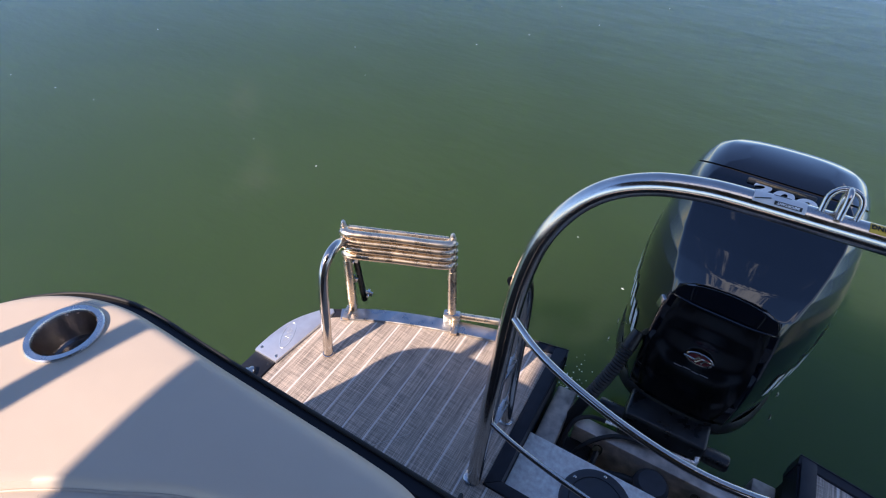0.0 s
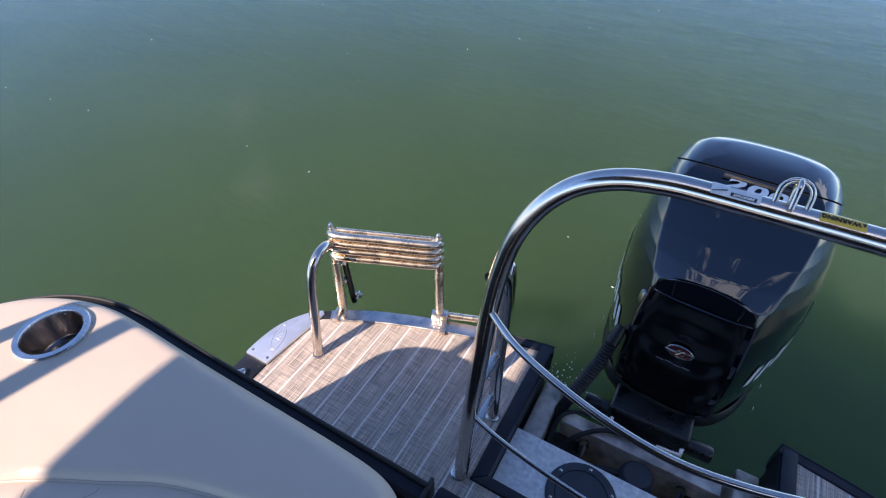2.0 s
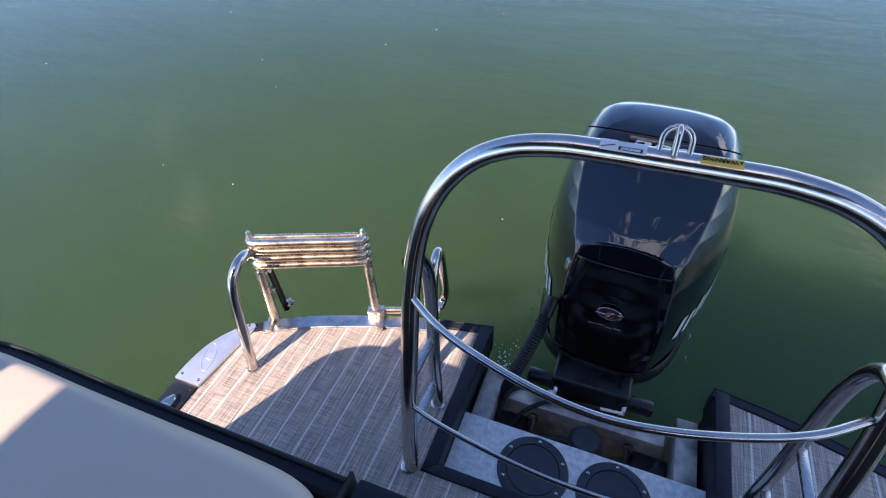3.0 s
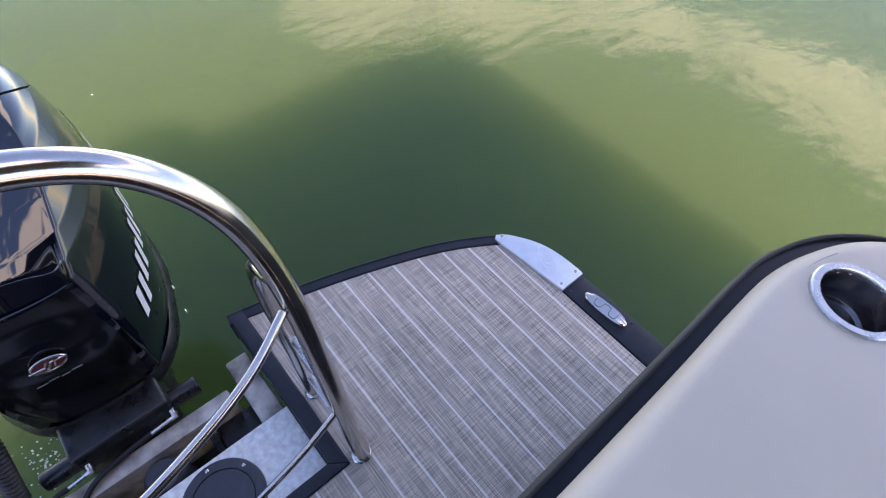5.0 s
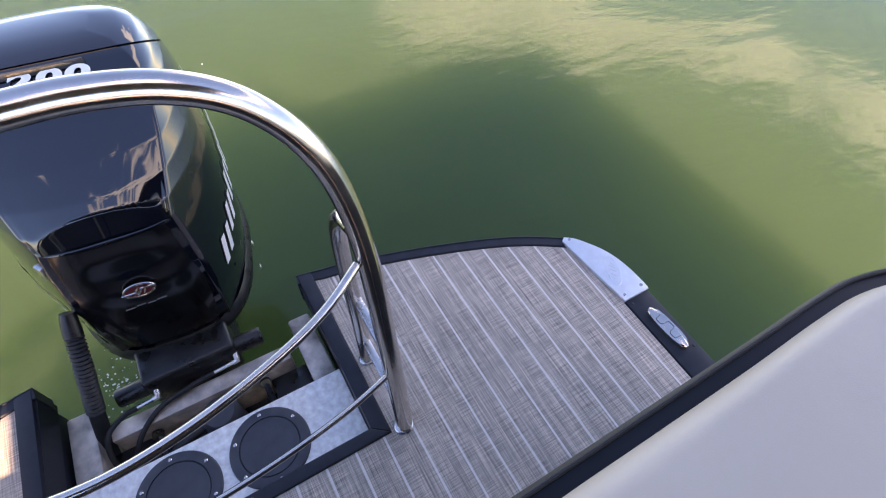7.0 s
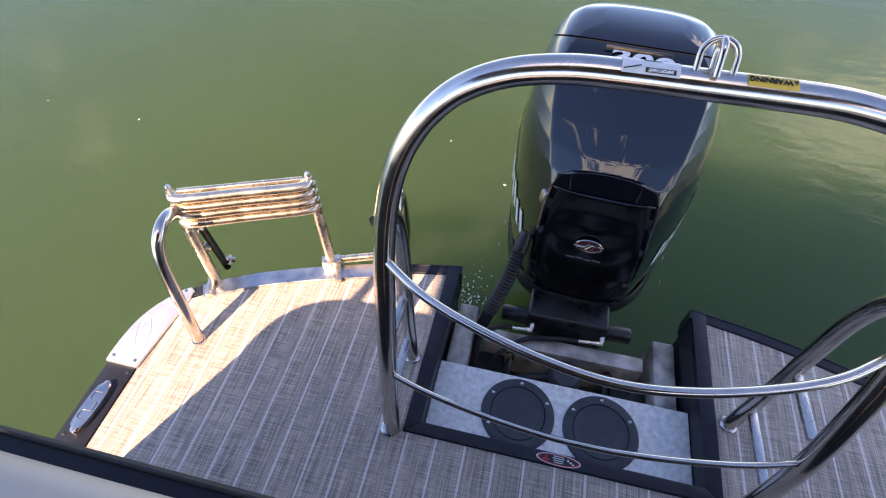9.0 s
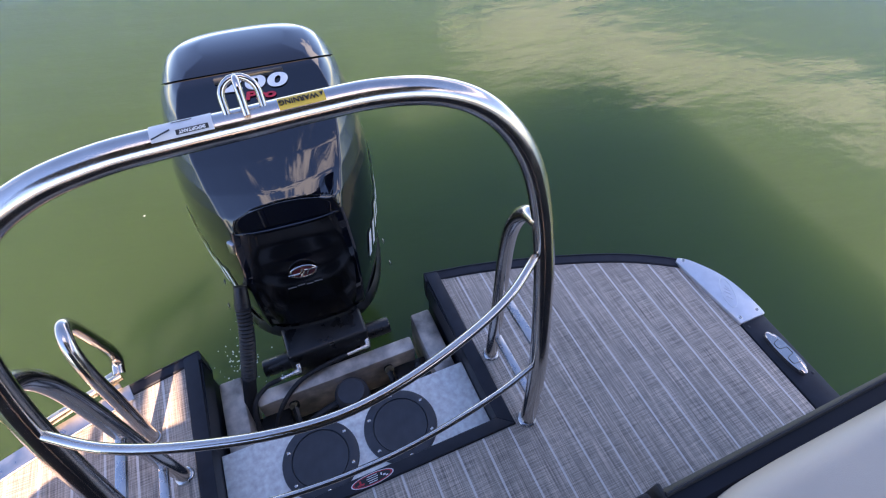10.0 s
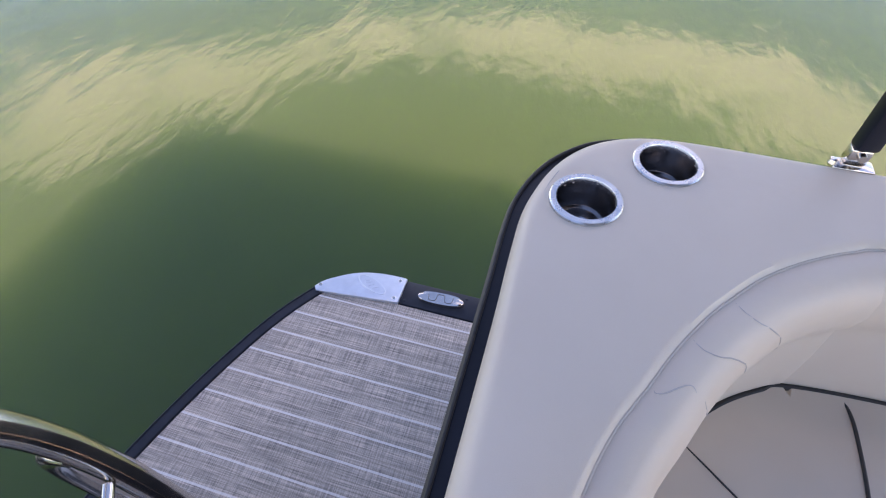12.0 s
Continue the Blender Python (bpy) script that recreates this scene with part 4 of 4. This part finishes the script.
def cowl_ring(z):
    f, r, w, e, a = lerp_table(SHAPE, z)
    mid = f + BOW + 0.52 * (r - f - BOW)
    half = [(a * u, f + BOW * u ** 2.4 - brow(z, u / 0.97)) for u in (0.08, 0.16, 0.24, 0.32, 0.40, 0.48, 0.56, 0.64, 0.72, 0.79, 0.85, 0.90, 0.94, 0.97, 0.985)]
    half += [(flank_x(y, z), y) for y in [f + BOW + (mid - f - BOW) * u for u in (0.015, 0.04, 0.08, 0.14, 0.22, 0.32, 0.45, 0.6, 0.8, 1.0)]]
    half += [(w * math.cos(t) ** (2 / e), mid + (r - mid) * math.sin(t) ** (2 / e)) for t in [math.pi / 2 * k / 12 for k in range(1, 12)]]
    return [(x, y, z) for x, y in half] + [(0, r, z)] + [(-x, y, z) for x, y in half[::-1]] + [(0, f - brow(z, 0), z)]


def cowl_mesh():
    bm = bmesh.new()
    zs = [-0.05 + 0.012 * k for k in range(38)] + [0.400 + 0.003 * k for k in range(60)] + [0.584 + 0.008 * k for k in range(8)]
    rings = [[bm.verts.new(p) for p in cowl_ring(z)] for z in zs]
    n = len(rings[0])
    for a, b in zip(rings, rings[1:]):
        for k in range(n):
            bm.faces.new((a[k], a[(k + 1) % n], b[(k + 1) % n], b[k]))
    bm.faces.new(rings[-1])
    bm.faces.new(rings[0][::-1])
    return bm


SPLIT_P, SPLIT_N = Vector((0, 0.90, 0.628)), Vector((0, 0.52, 0.854)).normalized()
bm = cowl_mesh()
bmesh.ops.bisect_plane(bm, geom=bm.verts[:] + bm.edges[:] + bm.faces[:], plane_co=SPLIT_P - SPLIT_N * 0.0025, plane_no=SPLIT_N, clear_outer=True)
cowl = seat_on(part("cowl", bm, COWL), eng)
bm = cowl_mesh()
bmesh.ops.bisect_plane(bm, geom=bm.verts[:] + bm.edges[:] + bm.faces[:], plane_co=SPLIT_P + SPLIT_N * 0.0025, plane_no=SPLIT_N, clear_inner=True)
seat_on(part("top_cap", bm, COWL), eng)
bm = cowl_mesh()
for v in bm.verts:
    v.co = Vector((v.co.x * 0.975, (v.co.y - 0.85) * 0.98 + 0.85, v.co.z * 0.985 - 0.002))
seat_on(part("inner_shell", bm, RUBBER), eng)


def front_y(z):
    return lerp_table(SHAPE, z)[0]


# front face panel with raised lip and side fins
bm = bmesh.new()
rows = []
for i in range(15):
    z = 0.03 + 0.37 * i / 14
    hw = 0.126 + 0.016 * math.sin(math.pi * i / 14) ** 0.8
    row = []
    for j in range(17):
        u = -1 + 2 * j / 16
        dish = 0.010 * math.exp(-((z - 0.30) / 0.05) ** 2) * (1 - u * u)
        row.append(bm.verts.new((u * hw, front_y(z) - 0.009 + 0.022 * abs(u) ** 3.5 + dish, z)))
    rows.append(row)
for a, b in zip(rows, rows[1:]):
    for j in range(16):
        bm.faces.new((a[j], a[j + 1], b[j + 1], b[j]))
seat_on(part("front_panel", bm, FACE), eng)
bm = bmesh.new()
lip = [(0.130 * u, front_y(0.405) - 0.007 + 0.018 * abs(u) ** 3, 0.405 - 0.004 * u * u) for u in [-1 + k / 10 for k in range(21)]]
tube(bm, lip, [0.001 + 0.0035 * (1 - abs(-1 + k / 10)) ** 0.4 for k in range(21)], 8)
seat_on(part("front_lip", bm, COWL), eng)
bm = bmesh.new()
box(bm, (-0.006, -0.010, -0.022), (0.006, 0.010, 0.022), 0.003, m=pose(-0.149, 0.569, 0.355, 8, 0, 42))
seat_on(part("cowl_latch", bm, BRUSHED), eng)
# vent slit under the cap
bm = bmesh.new()
box(bm, (-0.085, -0.006, -0.006), (0.085, 0.014, 0.010), 0.004, m=pose(0.0, 0.875, 0.622, -25))
seat_on(part("vent", bm, RUBBER), eng)
bm = bmesh.new()
tube(bm, smooth_path([(-0.08, 0.875, 0.6265), (-0.03, 0.871, 0.628), (0.03, 0.872, 0.628), (0.085, 0.875, 0.626)], 5), 0.0028, 6)
seat_on(part("vent_edge", bm, mat("brown_sealant", (0.22, 0.15, 0.07), 0.5, 0.0, 0.4, 120)), eng)
# badge
bm = bmesh.new()
bz, by = 0.257, front_y(0.257) - 0.012
m = pose(0, by, bz, 84, 0, 0)
ring = [m @ Vector((0.034 * math.cos(a), 0.0205 * math.sin(a), 0)) for a in [2 * math.pi * k / 36 for k in range(37)]]
tube(bm, ring, 0.0028, 8)
for pts in (((-0.040, -0.004), (-0.010, -0.004), (0.0, 0.010)), ((-0.006, -0.012), (0.006, 0.006), (0.012, 0.006)), ((0.008, -0.010), (0.014, 0.004), (0.038, 0.004))):
    tube(bm, [m @ Vector((x, y, 0.001)) for x, y in pts], 0.0030, 8)
badge = seat_on(part("badge", bm, STEEL), eng)
bm = bmesh.new()
slab(bm, [(0.033 * math.cos(a), 0.0195 * math.sin(a)) for a in [2 * math.pi * k / 36 for k in range(36)]], -0.003, 0.0)
bm.transform(m)
ob = part("badge_field", bm, mat("dark_red_enamel", (0.12, 0.02, 0.025), 0.2, 0.0, 0.1), badge)
# thin script line below the badge
bm = bmesh.new()
for k, (x0, x1) in enumerate(((-0.052, -0.030), (-0.026, -0.006), (-0.002, 0.016), (0.020, 0.042))):
    box(bm, (x0, -0.0012, 0.0), (x1, 0.0012, 0.001), m=pose(0, front_y(0.20) - 0.012, 0.205 + 0.003 * (k % 2), 86, 0, 0))
seat_on(part("script_bars", bm, mat("grey_decal", (0.35, 0.35, 0.36), 0.3, 0.3, 0.1)), eng)
# lettering on the sloping face
fm = pose(0.0, 0.825, 0.6015, 25, 0, 0) @ pose(0, 0, 0, 0, 0, -3.5)
for i, ch in enumerate("200"):
    seat_on(words("numeral", ch, 0.050, WHITE_INK, eng, fm @ Matrix.Translation(((i - 1) * 0.0545 + 0.006, 0.032, 0.0015)), 0.0022, "white numeral " + ch, 1.9, 0.12), eng)
ob = words("lettering", "Pro", 0.030, RED_INK, eng, fm @ Matrix.Translation((0.016, -0.003, 0.0015)), 0.0012, "red word Pro", 1.7, 0.15)
seat_on(ob, eng)
# white mark along each flank, drawn as slanting bars
for sgn in (1, -1):
    for k in range(7):
        bm = bmesh.new()
        y0 = 0.590 + 0.078 * k
        z0 = 0.150 + 0.034 * k
        for (dy0, dz0, dy1, dz1, w0) in ((0.0, 0.0, 0.022, 0.080, 0.020), (0.036, 0.004, 0.058, 0.084, 0.020)):
            vs = []
            for dy, dz, wd in ((dy0, dz0, 0), (dy0 + w0, dz0, 0), (dy1 + w0, dz1, 0), (dy1, dz1, 0)):
                y, z = y0 + dy, z0 + dz
                x = flank_x(y, z)
                vs.append(bm.verts.new((sgn * (x + 0.0035), y, z)))
            bm.faces.new(vs)
        seat_on(part("flank_mark", bm, WHITE_INK), eng)
# cap rear lamps-like inserts
for sgn in (1, -1):
    bm = bmesh.new()
    box(bm, (-0.022, -0.010, -0.004), (0.022, 0.010, 0.004), 0.003, m=pose(sgn * 0.150, 1.125, 0.598, -28, sgn * 20, sgn * 24))
    seat_on(part("cap_insert", bm, LOWER), eng)
# lower chaps and collar
bm = bmesh.new()
rings = []
for z, f, r, w in ((0.020, 0.505, 1.21, 0.252), (0.005, 0.497, 1.215, 0.262), (-0.025, 0.497, 1.215, 0.263), (-0.045, 0.505, 1.20, 0.254), (-0.08, 0.535, 1.15, 0.215), (-0.11, 0.57, 1.08, 0.165), (-0.14, 0.60, 1.02, 0.13), (-0.30, 0.63, 0.98, 0.10), (-0.62, 0.66, 0.95, 0.07)):
    cy, ly = (f + r) / 2, (r - f) / 2
    ring = []
    for k in range(56):
        a = 2 * math.pi * k / 56
        c, s = math.cos(a), math.sin(a)
        y = ly * math.copysign(abs(s) ** 0.62, s)
        u = (y + ly) / (2 * ly)
        ring.append(bm.verts.new((w * math.copysign(abs(c) ** 0.62, c) * (0.82 + 0.18 * min(1, u / 0.5)), cy + y, z + 0.012 * math.sin(5 * a) * (z < -0.03))))
    rings.append(ring)
for a, b in zip(rings, rings[1:]):
    for k in range(56):
        bm.faces.new((a[k], a[(k + 1) % 56], b[(k + 1) % 56], b[k]))
bm.faces.new(rings[-1])
seat_on(part("lower_cowl", bm, LOWER), eng)
for x, z in ((-0.06, -0.016), (0.05, -0.016)):
    bm = bmesh.new()
    box(bm, (-0.022, -0.012, -0.014), (0.022, 0.010, 0.014), 0.005, m=pose(x, 0.502, z, 10, 0, -x * 60))
    seat_on(part("latch", bm, LOWER), eng)
for y, z in ((0.66, 0.13), (0.74, 0.15)):
    for sgn in (1, -1):
        bm = bmesh.new()
        lathe(bm, [(0.0, 0.004), (0.007, 0.003), (0.010, 0.0)], (sgn * 0.258, y, z - 0.125), pose(0, 0, 0, 0, sgn * 90), 12)
        seat_on(part("cover_screw", bm, BRUSHED), eng)
eng.location = (0, 0.5444, -0.0326)
# swivel bracket and steering cylinder
bm = bmesh.new()
box(bm, (-0.125, 0.440, -0.150), (0.125, 0.560, -0.020), 0.012, 3)
box(bm, (-0.09, 0.44, -0.50), (0.09, 0.60, -0.14), 0.012, 3)
seat_on(part("swivel_bracket", bm, LOWER), transom)
bm = bmesh.new()
tube(bm, [(-0.205, 0.475, -0.085), (-0.20, 0.475, -0.085), (0.195, 0.475, -0.085), (0.20, 0.475, -0.085)], [0.024, 0.027, 0.027, 0.024], 20)
seat_on(part("steering_cylinder", bm, LOWER), transom)
for x0, x1 in ((-0.105, -0.165), (0.115, 0.045)):
    bm = bmesh.new()
    tube(bm, [(x0, 0.446, -0.070), (x0, 0.432, -0.078), (x0 - 0.004, 0.428, -0.080)], 0.0085, 10)
    tube(bm, [(x0 + 0.004, 0.428, -0.082), (x0 - 0.015, 0.427, -0.084), (x0 - 0.016, 0.427, -0.084), (x1, 0.426, -0.090)], [0.0085, 0.0085, 0.0062, 0.0062], 8)
    seat_on(part("hose_fitting", bm, BRUSHED), transom)
bm = bmesh.new()
tube(bm, smooth_path([(-0.165, 0.426, -0.090), (-0.21, 0.420, -0.094), (-0.252, 0.385, -0.100), (-0.264, 0.335, -0.15), (-0.25, 0.30, -0.22), (-0.17, 0.27, -0.22)], 6), 0.0075, 10)
tube(bm, smooth_path([(0.045, 0.426, -0.090), (-0.03, 0.420, -0.095), (-0.12, 0.398, -0.099), (-0.19, 0.350, -0.13), (-0.22, 0.31, -0.19), (-0.18, 0.28, -0.22)], 6), 0.0075, 10)
seat_on(part("steering_hose", bm, RUBBER), transom)

# rigging hose, corrugated in its upper run
t = thing("rigging_hose", "black corrugated rigging hose from the motor into the well", "hose", (-0.29, 0.40, -0.25))
path = smooth_path([(-0.185, 0.560, 0.16), (-0.200, 0.505, 0.10), (-0.225, 0.465, 0.02), (-0.255, 0.43, -0.08), (-0.285, 0.385, -0.20), (-0.30, 0.33, -0.33)], 16)
bm = bmesh.new()
tube(bm, path, [0.0205 + (0.0024 * math.cos(k * math.pi) if k < 44 else -0.001) for k in range(len(path))], 18)
seat_on(part("corrugated_tube", bm, RUBBER), t)
bm = bmesh.new()
tube(bm, [path[0] + Vector((0.01, 0.03, 0.035)), path[0], path[3]], [0.018, 0.022, 0.022], 18)
seat_on(part("cuff", bm, LOWER), t)

# ---- flecks and foam on the water ----
bm = bmesh.new()
rnd = random.Random(4)
for k in range(22):
    x, y = rnd.uniform(-6, 6), rnd.uniform(1.0, 7)
    r = rnd.uniform(0.003, 0.006)
    m = Matrix.Translation((x, y, -0.5485)) @ pose(0, 0, 0, 0, 0, rnd.uniform(0, 180)) @ Matrix.Diagonal((r * rnd.uniform(1, 2.2), r, 0.002, 1))
    bmesh.ops.create_icosphere(bm, subdivisions=1, radius=1.0, matrix=m)
ob = part("floating_flecks", bm, CREAM)
tagged(ob, "small pale flecks drifting on the lake water", "flecks", kind="stuff")
bm = bmesh.new()
for k in range(100):
    a, d = rnd.uniform(0, 6.3), abs(rnd.gauss(0, 0.055))
    r = rnd.uniform(0.0012, 0.0042)
    m = Matrix.Translation((-0.36 + d * math.cos(a), 0.80 + 1.5 * d * math.sin(a), -0.5485)) @ Matrix.Diagonal((r, r, 0.003, 1))
    bmesh.ops.create_icosphere(bm, subdivisions=1, radius=1.0, matrix=m)
ob = part("foam", bm, CREAM)
tagged(ob, "pale foam bubbles beside the motor", "foam", kind="stuff")

# scuffs and specks on the flooring
rnd = random.Random(11)
for pts in ([(-0.83, -0.22), (-0.79, -0.13), (-0.72, -0.05), (-0.66, 0.02)], [(-0.90, -0.20), (-0.82, -0.15), (-0.76, -0.10)], [(0.60, 0.33), (0.612, 0.318)], [(1.165, -0.020), (1.158, -0.034), (1.166, -0.046)], [(0.52, 0.40), (0.528, 0.392)]):
    bm = bmesh.new()
    p = smooth_path([(x, y, 0.0012) for x, y in pts], 6)
    tube(bm, p, [0.0005 + 0.0007 * rnd.random() for _ in p], 4)
    ob = part("scuff_mark", bm, SCUFF)
    tagged(ob, "thin pale scuff mark on the woven deck flooring", "scuff", "deck scuffs")

# round socket plate in the deck, just aft of the gate
t = thing("deck_socket", "round pale grey socket plate screwed to the deck flooring", "deck socket", (0.012, -0.231, 0.001))
bm = bmesh.new()
lathe(bm, [(0.030, 0.002), (0.031, 0.0065), (0.060, 0.0075), (0.094, 0.0055), (0.101, 0.003), (0.103, 0.0)], (0, 0, 0), sides=56)
part("plate", bm, mat("pale_grey_plastic", (0.50, 0.465, 0.43), 0.45, 0.0, 0.08, 20, 0.05, 300), t)
bm = bmesh.new()
lathe(bm, [(0.0, 0.003), (0.029, 0.003), (0.0305, 0.0055)], (0, 0, 0), sides=32)
part("plug", bm, GREY_LID, t)
for k in range(6):
    a = radians(50 + 60 * k)
    bm = bmesh.new()
    lathe(bm, [(0.0, 0.0082), (0.004, 0.0080), (0.0055, 0.0062)], (0.082 * math.cos(a), 0.082 * math.sin(a), 0), sides=12)
    part("screw", bm, STEEL, t)
